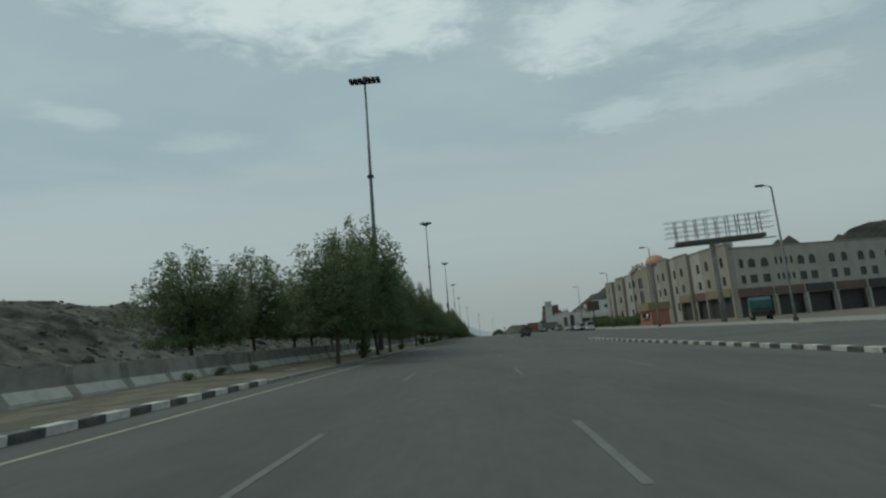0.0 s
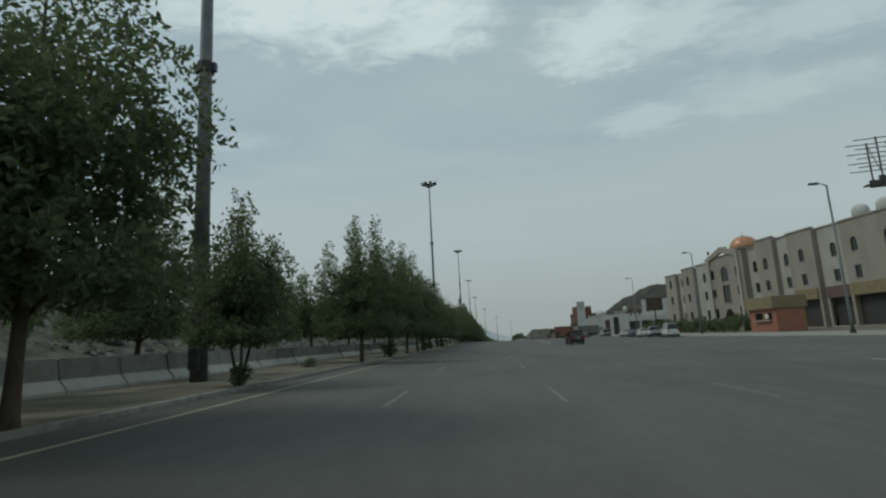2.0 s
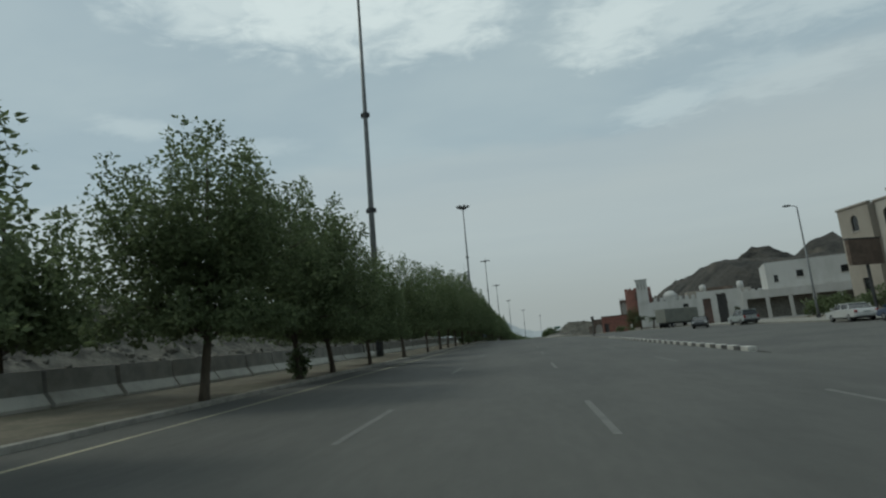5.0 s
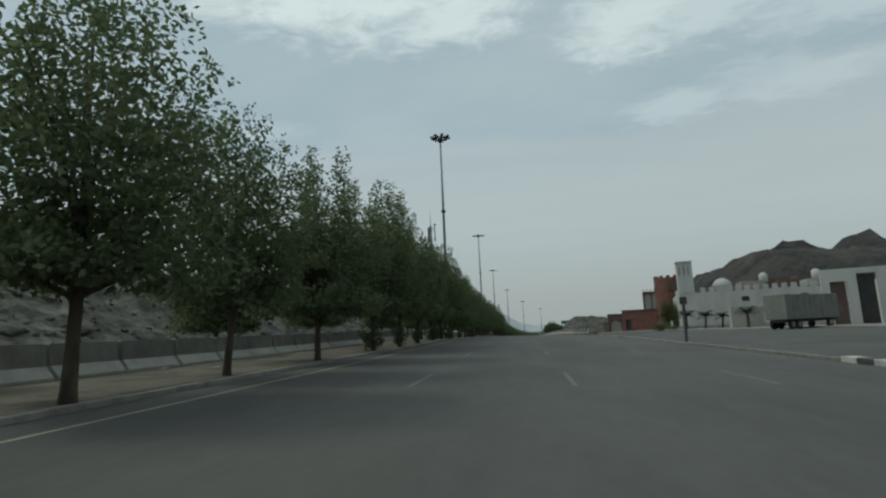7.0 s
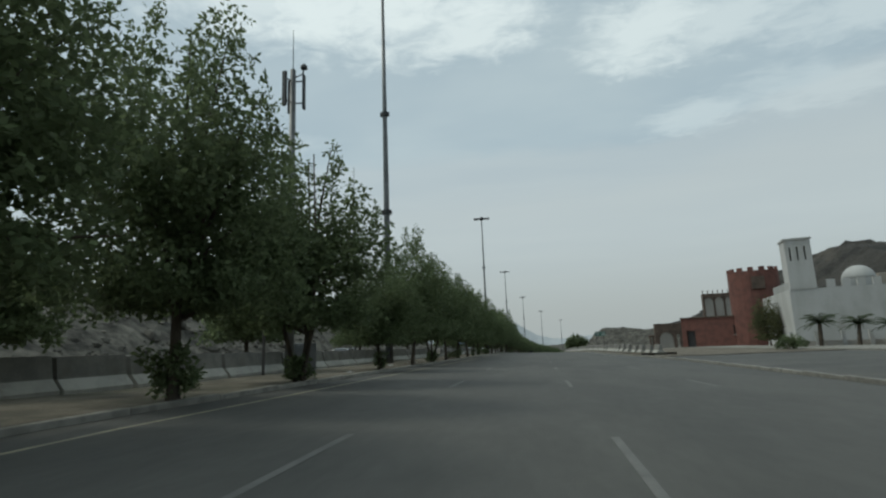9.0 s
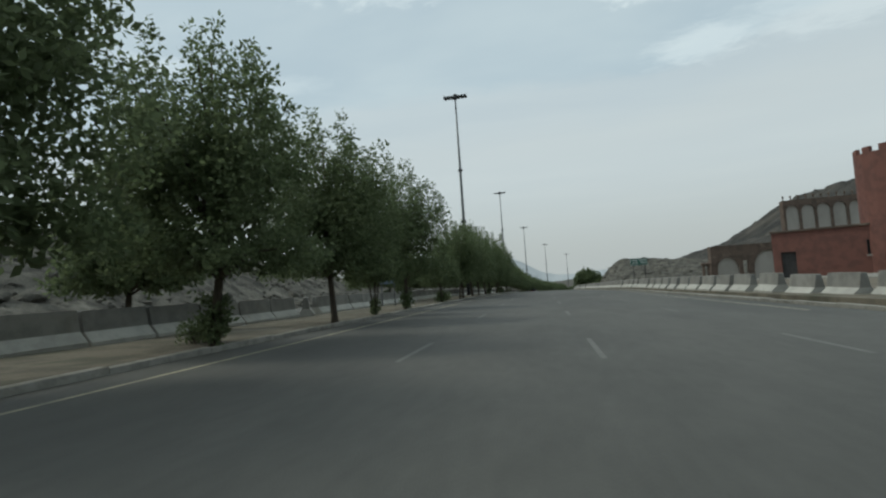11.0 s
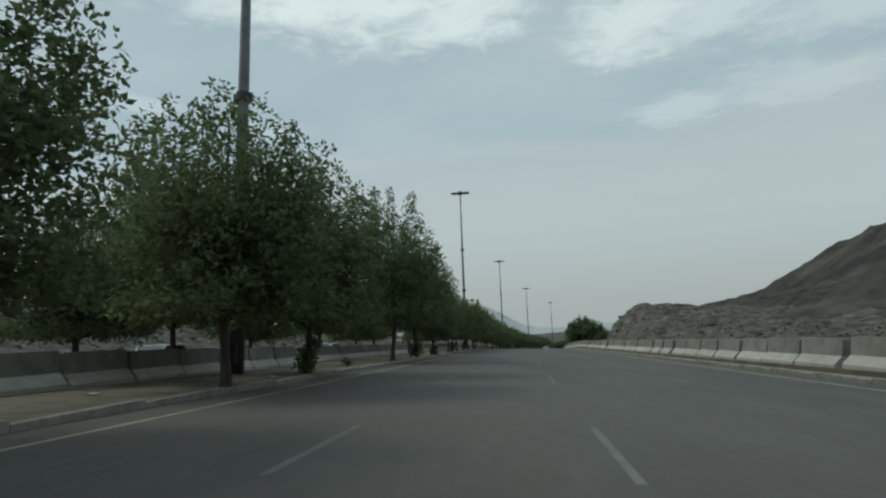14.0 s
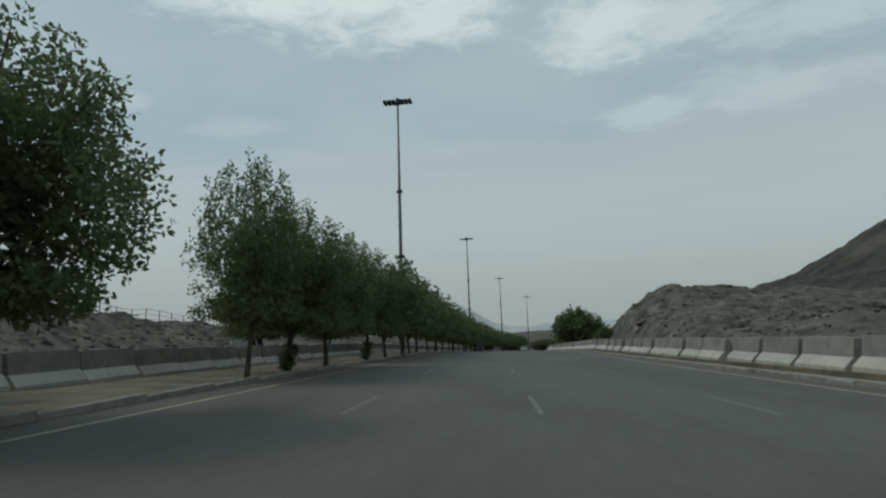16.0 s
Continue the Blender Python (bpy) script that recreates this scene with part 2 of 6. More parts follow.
STUCCO_WHITE = material("white_render", (0.50, 0.495, 0.475), (0.43, 0.425, 0.40), 0.88, scale=0.4, bump=0.12, bump_scale=25, fine=0.1, dirt=(0.33, 0.315, 0.285), dirt_scale=0.3, dirt_mix=(0.58, 0.82), spec=0.25, stretch=(1, 1, 0.4))
RED_BRICK = material("red_render", (0.18, 0.085, 0.068), (0.135, 0.068, 0.057), 0.9, scale=0.8, bump=0.5, bump_scale=12, fine=0.3, dirt=(0.12, 0.055, 0.045), dirt_scale=0.5, spec=0.25)
BROWN_STONE = material("brown_stone", (0.135, 0.10, 0.08), (0.095, 0.074, 0.06), 0.92, scale=0.9, bump=0.8, bump_scale=7, fine=0.35, dirt=(0.24, 0.19, 0.15), dirt_scale=0.6, spec=0.2)
FASCIA_RED = material("red_brown_fascia", (0.14, 0.085, 0.068), (0.105, 0.068, 0.057), 0.6, scale=1.0, fine=0.12, dirt=(0.2, 0.15, 0.12), dirt_scale=0.6)
FASCIA_OCHRE = material("ochre_fascia", (0.225, 0.175, 0.095), (0.185, 0.145, 0.085), 0.6, scale=1.0, fine=0.12, dirt=(0.24, 0.2, 0.13), dirt_scale=0.6)
ORANGE = material("orange_paint", (0.31, 0.13, 0.08), (0.26, 0.115, 0.072), 0.6, scale=0.8, fine=0.12, dirt=(0.34, 0.17, 0.10), dirt_scale=0.7)
COPPER = material("copper_orange_dome", (0.45, 0.23, 0.13), (0.38, 0.19, 0.11), 0.4, 0.2, scale=1.2, fine=0.1)
SHOP_DARK = material("dark_shutter", (0.055, 0.052, 0.05), (0.04, 0.038, 0.037), 0.7, scale=2, fine=0.2)
PANE = glass_material("dark_glass", (0.018, 0.02, 0.021))
CAR_GLASS = glass_material("car_glass", (0.012, 0.014, 0.015), 0.05)
TYRE = material("tyre_rubber", (0.022, 0.022, 0.022), None, 0.85, scale=8, fine=0.2)
RIM = material("alloy", (0.35, 0.35, 0.35), None, 0.35, 0.8, scale=8, fine=0.05)
RED_LENS = glass_material("red_lens", (0.26, 0.02, 0.018), 0.2)
HEAD_LENS = glass_material("head_lens", (0.55, 0.56, 0.55), 0.15)
PLATE = material("plate_white", (0.6, 0.6, 0.58), None, 0.5, fine=0.05)
INK = material("dark_print", (0.05, 0.05, 0.05), None, 0.6, fine=0.05)
TRIM_BLACK = material("black_plastic", (0.03, 0.03, 0.03), None, 0.6, scale=6, fine=0.1)
SIGN_GREEN = material("sign_green", (0.012, 0.095, 0.065), (0.012, 0.08, 0.058), 0.45, scale=2, fine=0.05)
SIGN_WHITE = material("sign_white", (0.7, 0.71, 0.68), None, 0.5, fine=0.05)
CANVAS = material("grey_green_canvas", (0.19, 0.195, 0.168), (0.155, 0.16, 0.14), 0.8, scale=0.8, fine=0.12, dirt=(0.18, 0.175, 0.145), dirt_scale=0.6)
TEAL = material("teal_canvas", (0.022, 0.085, 0.085), (0.018, 0.065, 0.067), 0.7, scale=1.2, fine=0.15, dirt=(0.10, 0.12, 0.11), dirt_scale=1.0)
RUBBISH = material("litter_white", (0.6, 0.6, 0.58), (0.4, 0.45, 0.5), 0.6, scale=9)


def paint(name, colour, rough=0.3):
    return material(name, colour, [c * 0.93 for c in colour], rough, 0.15, scale=1.5, fine=0.04, dirt=[0.7 * c + 0.05 for c in colour], dirt_scale=1.2, spec=0.6)


# ---- mesh helpers ----
def mesh_of(name, bm, mat, smooth=False):
    me = bpy.data.meshes.new(name)
    if smooth:
        for f in bm.faces:
            f.smooth = True
    bm.to_mesh(me)
    bm.free()
    for m in mat if isinstance(mat, (list, tuple)) else [mat]:
        me.materials.append(m)
    return me


def part(name, bm, mat, parent, label="", smooth=False, m=None):
    ob = new(name, mesh_of(name, bm, mat, smooth) if isinstance(bm, bmesh.types.BMesh) else bm)
    ob.parent = parent
    if m is not None:
        ob.matrix_basis = m
    return tagged(ob, label)


def thing(name, label, category, m=None, group="", kind=""):
    ob = new(name)
    if m is not None:
        ob.matrix_basis = m
    return tagged(ob, label, category, group, kind)


def box(bm, x0, x1, y0, y1, z0, z1, m=None, bevel=0.0, slot=0):
    b = bmesh.new() if bevel else bm
    v = [b.verts.new((x, y, z)) for x in (x0, x1) for y in (y0, y1) for z in (z0, z1)]
    faces = [b.faces.new([v[i] for i in q]) for q in ((0, 1, 3, 2), (4, 6, 7, 5), (0, 4, 5, 1), (2, 3, 7, 6), (0, 2, 6, 4), (1, 5, 7, 3))]
    for f in faces:
        f.material_index = slot
    if bevel:
        bmesh.ops.bevel(b, geom=b.edges[:], offset=bevel, segments=2, affect="EDGES", profile=0.6)
        tmp = bpy.data.meshes.new("tmp")
        if m is not None:
            b.transform(m)
        b.to_mesh(tmp)
        b.free()
        bm.from_mesh(tmp)
        bpy.data.meshes.remove(tmp)
    elif m is not None:
        for w in v:
            w.co = m @ w.co
    return bm


def tube(bm, points, radii, sides=10, caps=True):
    """A tapered tube through the points."""
    rings = []
    pts = [Vector(q) for q in points]
    for i, q in enumerate(pts):
        d = (pts[min(i + 1, len(pts) - 1)] - pts[max(i - 1, 0)]).normalized()
        x = d.orthogonal().normalized() if abs(d.z) < 0.9 else (Vector((1, 0, 0)) - d * d.x).normalized()
        y = d.cross(x)
        rings.append([bm.verts.new(q + radii[i] * (math.cos(a) * x + math.sin(a) * y)) for a in (2 * math.pi * k / sides for k in range(sides))])
    for a, b in zip(rings, rings[1:]):
        for k in range(sides):
            bm.faces.new((a[k], a[(k + 1) % sides], b[(k + 1) % sides], b[k]))
    if caps:
        bm.faces.new(rings[0][::-1])
        bm.faces.new(rings[-1])
    return bm


def prism(bm, profile, x0, x1, taper=0.0, bevel=0.0):
    """A profile of (y, z) drawn out from x0 to x1; the upper points lean in by taper per metre of height over the lowest."""
    low = min(z for _, z in profile)
    mid, half = (x0 + x1) / 2, (x1 - x0) / 2
    b = bmesh.new()
    sides = []
    for sgn in (-1, 1):
        sides.append([b.verts.new((mid + sgn * (half - taper * (z - low)), y, z)) for y, z in profile])
    n = len(profile)
    b.faces.new(sides[0])
    b.faces.new(sides[1][::-1])
    for k in range(n):
        b.faces.new((sides[0][k], sides[1][k], sides[1][(k + 1) % n], sides[0][(k + 1) % n]))
    bmesh.ops.recalc_face_normals(b, faces=b.faces[:])
    if bevel:
        bmesh.ops.bevel(b, geom=b.edges[:], offset=bevel, segments=2, affect="EDGES", profile=0.6, clamp_overlap=True)
    tmp = bpy.data.meshes.new("tmp")
    b.to_mesh(tmp)
    b.free()
    bm.from_mesh(tmp)
    bpy.data.meshes.remove(tmp)
    return bm


def strip(name, s0, s1, lat0, lat1, z, mat, step=4.0, thick=0.0, label="", parent=None):
    """A band along the road between two offsets, which may be functions of s."""
    fa = lat0 if callable(lat0) else (lambda s: lat0)
    fb = lat1 if callable(lat1) else (lambda s: lat1)
    n = max(2, int((s1 - s0) / step) + 1)
    ss = np.linspace(s0, s1, n)
    verts, faces = [], []
    for s in ss:
        verts += [at(s, fa(s), z), at(s, fb(s), z)]
        if thick:
            verts += [at(s, fa(s), z - thick), at(s, fb(s), z - thick)]
    w = 4 if thick else 2
    for i in range(n - 1):
        a, b = i * w, (i + 1) * w
        faces.append((a, a + 1, b + 1, b))
        if thick:
            faces += [(a + 2, a, b, b + 2), (a + 1, a + 3, b + 3, b + 1)]
    me = bpy.data.meshes.new(name)
    me.from_pydata([tuple(v) for v in verts], [], faces)
    me.materials.append(mat)
    ob = new(name, me)
    ob.parent = parent
    return tagged(ob, label)

# ---- ground ----
def smooth(x, a, b):
    t = np.clip((x - a) / (b - a), 0, 1)
    return t * t * (3 - 2 * t)


def lumps(x, y, scale, octaves=4, rough=0.5):
    return noise.fractal(Vector((x / scale, y / scale, 3.7)), 1.0 - rough * 0.2, 2.1, octaves)


def right_edge(s):
    """The foot of the kerb on the right."""
    return float(np.interp(s, (-60, 57, 58, 127, 128, 165, 205, 235, 262, 330, 800), (11.75, 11.75, 11.75, 8.75, 8.75, 9.4, 9.3, 10.85, 10.05, 9.8, 9.8)))


def relief(s, lat):
    """Height of the open ground over the road's level."""
    z = -0.14
    if lat < -15.5:
        n1 = lumps(s, lat, 26.0)
        n2 = lumps(s + 300, lat, 5.0, 6)
        top = float(np.interp(s, (0, 60, 76, 110, 170, 200, 290, 350, 420), (8.0, 8.4, 9.0, 7.8, 8.6, 9.6, 9.8, 6.5, 6.0)))
        rise = smooth(-lat, 29.0, 50.0)
        z += rise * (top + 0.9 * n1) + smooth(-lat, 28, 32) * 1.0 * n2 * (0.4 + rise)
        z += smooth(-lat, 52, 170) * (2.5 + 4 * n1) - smooth(-lat, 180, 420) * 8
        z += 0.06 * n2
    elif lat < -7.65:
        z += 0.25 + 0.05 * lumps(s, lat, 2.2, 3) - 0.03 * smooth(-lat, 11.5, 12.4)
    elif lat > 16:
        n1 = lumps(s, lat, 40.0)
        n2 = lumps(s, lat + 90, 8.0, 6)
        n3 = lumps(s + 70, lat, 2.6, 4)
        # the cut rock face, the bench above it and the ridge behind
        face = float(np.interp(s, (330, 380, 404, 420, 430, 453, 481, 490, 541, 700), (0.6, -0.6, 0.0, 2.4, 5.0, 5.4, 4.4, 3.4, 1.8, -6.0)))
        ridge = float(np.interp(s, (320, 355, 385, 430, 495, 508, 523, 542, 655, 800), (7, 23, 28, 26, 25.5, 22.5, 18, 12.5, 12, 4)))
        toe = float(np.interp(s, (340, 372, 400, 430, 453, 481, 541, 600), (26.0, 20.0, 17.5, 18.2, 20.6, 24.0, 29.5, 38.0)))
        base = float(level(s))
        high = float(np.interp(lat, (toe, toe + 3.5, toe + 9, max(40, toe + 10), max(54, toe + 14), 78, 100, 150, 300), (base, base * 0.4 + face * 0.6, face * 0.95, face, max(face * 0.6, 1.0), 10.0, ridge, ridge * 1.02, base + 4)))
        rough = smooth(lat, toe + 0.5, toe + 6)
        here = float(smooth(s, 338, 366)) if lat < 70 else float(smooth(s, 322, 366))
        z += here * (high - base + rough * (1.0 * n2 + 0.6 * n3) + 1.4 * n1 * smooth(lat, 55, 90))
        # mountains behind the buildings
        back = 0.0
        for ps, pl, ph, ws, wl in ((538, 172, 51, 62, 50), (633, 248, 67, 75, 75), (720, 330, 94, 110, 110), (188, 206, 62, 36, 42), (240, 182, 37.5, 26, 40), (272, 186, 35.5, 22, 36)):
            back = max(back, ph * math.exp(-(((s - ps) / ws) ** 2 + ((lat - pl) / wl) ** 2) ** 0.82) * (1 + 0.10 * n1 + 0.095 * n2))
        z = max(z, back * float(smooth(lat, 95, 140)) + z * 0.3)
    return z


def graded(*runs):
    out = []
    for a, b, d in runs:
        out += list(np.arange(a, b, d))
    return out + [runs[-1][1]]


def build_ground():
    ss = graded((-260, -40, 22), (-40, 560, 2.0), (560, 900, 12), (900, 2300, 100))
    ll = graded((-1500, -500, 200), (-500, -120, 20), (-120, -58, 4), (-58, -27, 0.9), (-27, -15.52, 2.87), (-15.52, -7.72, 0.78), (-7.72, -7.4, 0.32), (-7.4, 16, 5.85), (16, 46, 1.0), (46, 118, 2), (118, 130, 3), (130, 380, 9), (380, 1500, 140))
    verts = []
    for s in ss:
        for lat in ll:
            v = at(s, lat, relief(s, lat))
            verts.append(tuple(v))
    w = len(ll)
    faces, slots = [], []
    for i in range(len(ss) - 1):
        for j in range(w - 1):
            faces.append((i * w + j, i * w + j + 1, (i + 1) * w + j + 1, (i + 1) * w + j))
            lat, s = ll[j], ss[i]
            slots.append(2 if lat > 52 + 6 * math.sin(0.21 * s) and (s > 345 or lat > 85) else (1 if lat < -29 or (lat > 17 and s > 345) else (3 if -15.4 < lat < -7.5 else 0)))
    me = bpy.data.meshes.new("ground")
    me.from_pydata(verts, [], faces)
    for m in (SAND, ROCK, ROCK_FAR, SOIL):
        me.materials.append(m)
    me.polygons.foreach_set("material_index", slots)
    me.polygons.foreach_set("use_smooth", [False] * len(faces))
    tagged(new("ground", me), "sandy ground rising to dark rubble hillsides", "ground", kind="structure")


build_ground()

# Haze is painted in: pale bluish rock with a weak glow.
DISTANT = material("haze_painted_ridge", (0.32, 0.34, 0.35), (0.27, 0.29, 0.3), 0.95, scale=0.006, fine=0.1, spec=0.1)
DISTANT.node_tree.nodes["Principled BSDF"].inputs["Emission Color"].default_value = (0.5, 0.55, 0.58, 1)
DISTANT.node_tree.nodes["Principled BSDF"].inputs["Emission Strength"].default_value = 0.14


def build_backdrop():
    """Pale hills far beyond the bend, haze put into their colour and glow."""
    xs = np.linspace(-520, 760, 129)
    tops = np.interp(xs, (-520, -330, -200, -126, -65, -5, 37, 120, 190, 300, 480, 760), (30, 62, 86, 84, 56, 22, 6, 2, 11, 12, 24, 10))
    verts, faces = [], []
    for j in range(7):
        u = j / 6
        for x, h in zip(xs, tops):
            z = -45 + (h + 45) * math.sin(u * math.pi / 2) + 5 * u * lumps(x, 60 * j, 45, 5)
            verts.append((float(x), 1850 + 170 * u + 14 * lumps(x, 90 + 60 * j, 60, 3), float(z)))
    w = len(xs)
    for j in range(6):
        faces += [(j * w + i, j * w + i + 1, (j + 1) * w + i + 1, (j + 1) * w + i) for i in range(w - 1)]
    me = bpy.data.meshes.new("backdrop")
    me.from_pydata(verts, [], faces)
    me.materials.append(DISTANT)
    tagged(new("backdrop", me), "pale hills on the horizon with haze painted into their colour", "hills", kind="structure")


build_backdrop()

# ---- carriageways ----
road = tagged(strip("road", -200, 1000, -7.46, lambda s: right_edge(s) + 0.05, 0.0, ASPHALT, 4, 0.3), "grey worn asphalt dual carriageway road", "road", kind="structure")
tagged(strip("road", -200, 1000, -27.9, -15.7, 0.0, ASPHALT_OLD, 6, 0.3), "far carriageway of dusty grey asphalt", "road", kind="structure")
tagged(strip("road", -120, 246, lambda s: right_edge(s) + 0.4 if not 57.5 < s < 127.5 else right_edge(s) + 0.06, 27.4, -0.004, ASPHALT_OLD, 1.5, 0.3), "dusty asphalt service road beside the carriageway", "road", kind="structure")
tagged(strip("pavement", -120, 330, 27.9, 36.5, 0.12, KERB_GREY, 5, 0.4), "dusty concrete pavement before the buildings", "pavement", kind="structure")
tagged(strip("verge", 246, 345, lambda s: right_edge(s) + 0.4, 27.4, 0.05, SAND, 3, 0.4), "sandy paved verge", "verge", kind="structure")

marks = tagged(strip("road_marking", -120, 900, -6.29, -6.17, 0.004, LINE_YELLOW, 4), "worn yellowed edge line on asphalt", "road marking", kind="structure")


def dash_rows():
    for lat, first in ((-2.32, 4.6), (1.27, 4.6), (5.25, 4.6)):
        for k in range(52):
            s = first + 12.0 * k - 24
            yield s, lat


for k, (s, lat) in enumerate(dash_rows()):
    strip("dash", s, s + 3.2, lat - 0.055, lat + 0.055, 0.004, LINE_PAINT, 1.6, parent=marks)
tagged(strip("road_marking", 40, 128, lambda s: float(np.interp(s, (40, 62, 77, 128), (12.4, 13.66, 14.94, 17.4))), lambda s: float(np.interp(s, (40, 62, 77, 128), (12.56, 13.82, 15.1, 17.56))), 0.006, LINE_WHITE, 3), "white line along the merging lane", "road marking", kind="structure")
tagged(strip("road_marking", 255, 900, 8.9, 9.03, 0.004, LINE_YELLOW, 4), "worn yellowed edge line beside the barrier", "road marking", kind="structure")


# ---- kerbs ----
def kerb_mesh(name, length, mat):
    bm = bmesh.new()
    box(bm, 0, 0.34 if mat != KERB_GREY else 0.24, 0, length - 0.012, -0.2, 0.17 if mat != KERB_GREY else 0.12, bevel=0.025)
    return mesh_of(name, bm, mat)


KERBS = {c: kerb_mesh("kerb_stone", 0.75, m) for c, m in (("white", KERB_WHITE), ("black", KERB_BLACK), ("grey", KERB_GREY))}
KERB_LONG = kerb_mesh("kerb_stone", 3.0, KERB_GREY)


def kerb_run(parent, s0, s1, lat, colours, side, size=0.75):
    f = lat if callable(lat) else (lambda s: lat)
    k, s = 0, s0
    while s < s1:
        me = KERB_LONG if size > 1 else KERBS[colours[k % len(colours)]]
        a, b = at(s, f(s)), at(s + size, f(s + size))
        d = b - a
        m = Matrix.Translation(a) @ Matrix.Rotation(math.atan2(-d.x, d.y), 4, "Z")
        if side < 0:
            m = m @ Matrix.Translation((-0.34 if size < 1 else -0.24, 0, 0))
        m = m @ Matrix.Rotation(random.uniform(-0.004, 0.004), 4, "Y")
        part("kerb_stone", me, None, parent, m=m)
        s += size
        k += 1


kerb = thing("kerb", "black and white painted concrete kerb along the carriageway", "kerb", kind="structure")
kerb_run(kerb, -12, 57, right_edge, ("white", "black"), 1)
kerb_run(kerb, 128, 166, right_edge, ("white", "black"), 1)
kerb_run(kerb, 166, 262, right_edge, ("grey",), 1, 3.0)
kerb = thing("kerb", "low concrete kerb under the roadside barriers", "kerb", kind="structure")
kerb_run(kerb, 262, 560, right_edge, ("grey",), 1, 3.0)
kerb = thing("kerb", "dusty concrete kerb along the planted median", "kerb", kind="structure")
kerb_run(kerb, -12, 18.7, -7.44, ("white", "black"), -1)
kerb_run(kerb, 18.75, 560, -7.44, ("grey",), -1, 3.0)
kerb = thing("kerb", "concrete kerb of the service road pavement", "kerb", kind="structure")
kerb_run(kerb, -30, 330, 27.55, ("grey",), 1, 3.0)
tagged(strip("verge", 57.2, 128.2, lambda s: right_edge(s) + 0.02, lambda s: right_edge(s) + 0.07, 0.001, ASPHALT_OLD, 3), "asphalt joint where the service road merges", "road", kind="structure")


# ---- concrete barriers ----
def barrier_master(length, height, name_label, group, foot=0.42):
    k = height / 1.0
    ob = thing("jersey_barrier", name_label, "barrier", None, group)
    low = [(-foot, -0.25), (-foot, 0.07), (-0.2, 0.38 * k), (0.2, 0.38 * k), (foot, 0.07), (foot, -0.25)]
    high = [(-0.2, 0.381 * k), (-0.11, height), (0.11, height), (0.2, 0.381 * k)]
    # The foot is coloured lighter than the wall to stand for sky light.
    for name, prof, mat in (("foot", low, CONCRETE_SKYLIT), ("wall", high, CONCRETE)):
        bm = bmesh.new()
        ends = []
        for y, inset in ((0.0, 0.03), (0.035, 0.0), (length - 0.035, 0.0), (length, 0.03)):
            ends.append([bm.verts.new((x * (1 - inset * 0.7), y, z - inset * (z > 0.6))) for x, z in prof])
        bm.faces.new(ends[0])
        bm.faces.new(ends[-1][::-1])
        for p, q in zip(ends, ends[1:]):
            for i in range(len(prof)):
                j = (i + 1) % len(prof)
                bm.faces.new((p[i], q[i], q[j], p[j]))
        bmesh.ops.recalc_face_normals(bm, faces=bm.faces[:])
        part(name, bm, mat, ob)
    return ob


left_barrier = barrier_master(2.56, 1.0, "weathered precast concrete jersey barrier, sky light painted on its foot", "median barriers", 0.46)
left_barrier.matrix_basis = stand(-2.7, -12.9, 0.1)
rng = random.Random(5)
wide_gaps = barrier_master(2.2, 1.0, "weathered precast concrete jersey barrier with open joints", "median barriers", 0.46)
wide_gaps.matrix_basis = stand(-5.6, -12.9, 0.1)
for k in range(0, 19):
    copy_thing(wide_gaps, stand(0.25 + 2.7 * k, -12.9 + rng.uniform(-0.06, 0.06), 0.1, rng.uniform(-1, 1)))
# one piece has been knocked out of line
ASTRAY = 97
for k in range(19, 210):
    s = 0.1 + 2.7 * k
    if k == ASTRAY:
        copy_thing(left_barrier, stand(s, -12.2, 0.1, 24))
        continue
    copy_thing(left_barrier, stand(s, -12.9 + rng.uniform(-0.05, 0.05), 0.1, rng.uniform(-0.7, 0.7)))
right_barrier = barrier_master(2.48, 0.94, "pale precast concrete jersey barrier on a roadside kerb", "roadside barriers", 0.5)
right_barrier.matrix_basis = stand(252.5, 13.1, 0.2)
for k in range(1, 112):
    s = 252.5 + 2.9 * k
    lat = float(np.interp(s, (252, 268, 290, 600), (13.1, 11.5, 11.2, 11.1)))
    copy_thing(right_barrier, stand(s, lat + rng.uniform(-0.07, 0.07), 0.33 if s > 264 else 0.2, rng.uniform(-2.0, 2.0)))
tagged(strip("trim", 262, 600, lambda s: right_edge(s) + 0.24, lambda s: right_edge(s) + 0.62, 0.14, KERB_GREY, 3, 0.3), "concrete edging behind the kerb", "edging", kind="structure")
tagged(strip("verge", 252, 600, lambda s: right_edge(s) + 0.62, lambda s: right_edge(s) + 4.2, 0.3, SOIL, 3, 0.5), "raised dusty earth verge under the barriers", "verge", kind="structure")


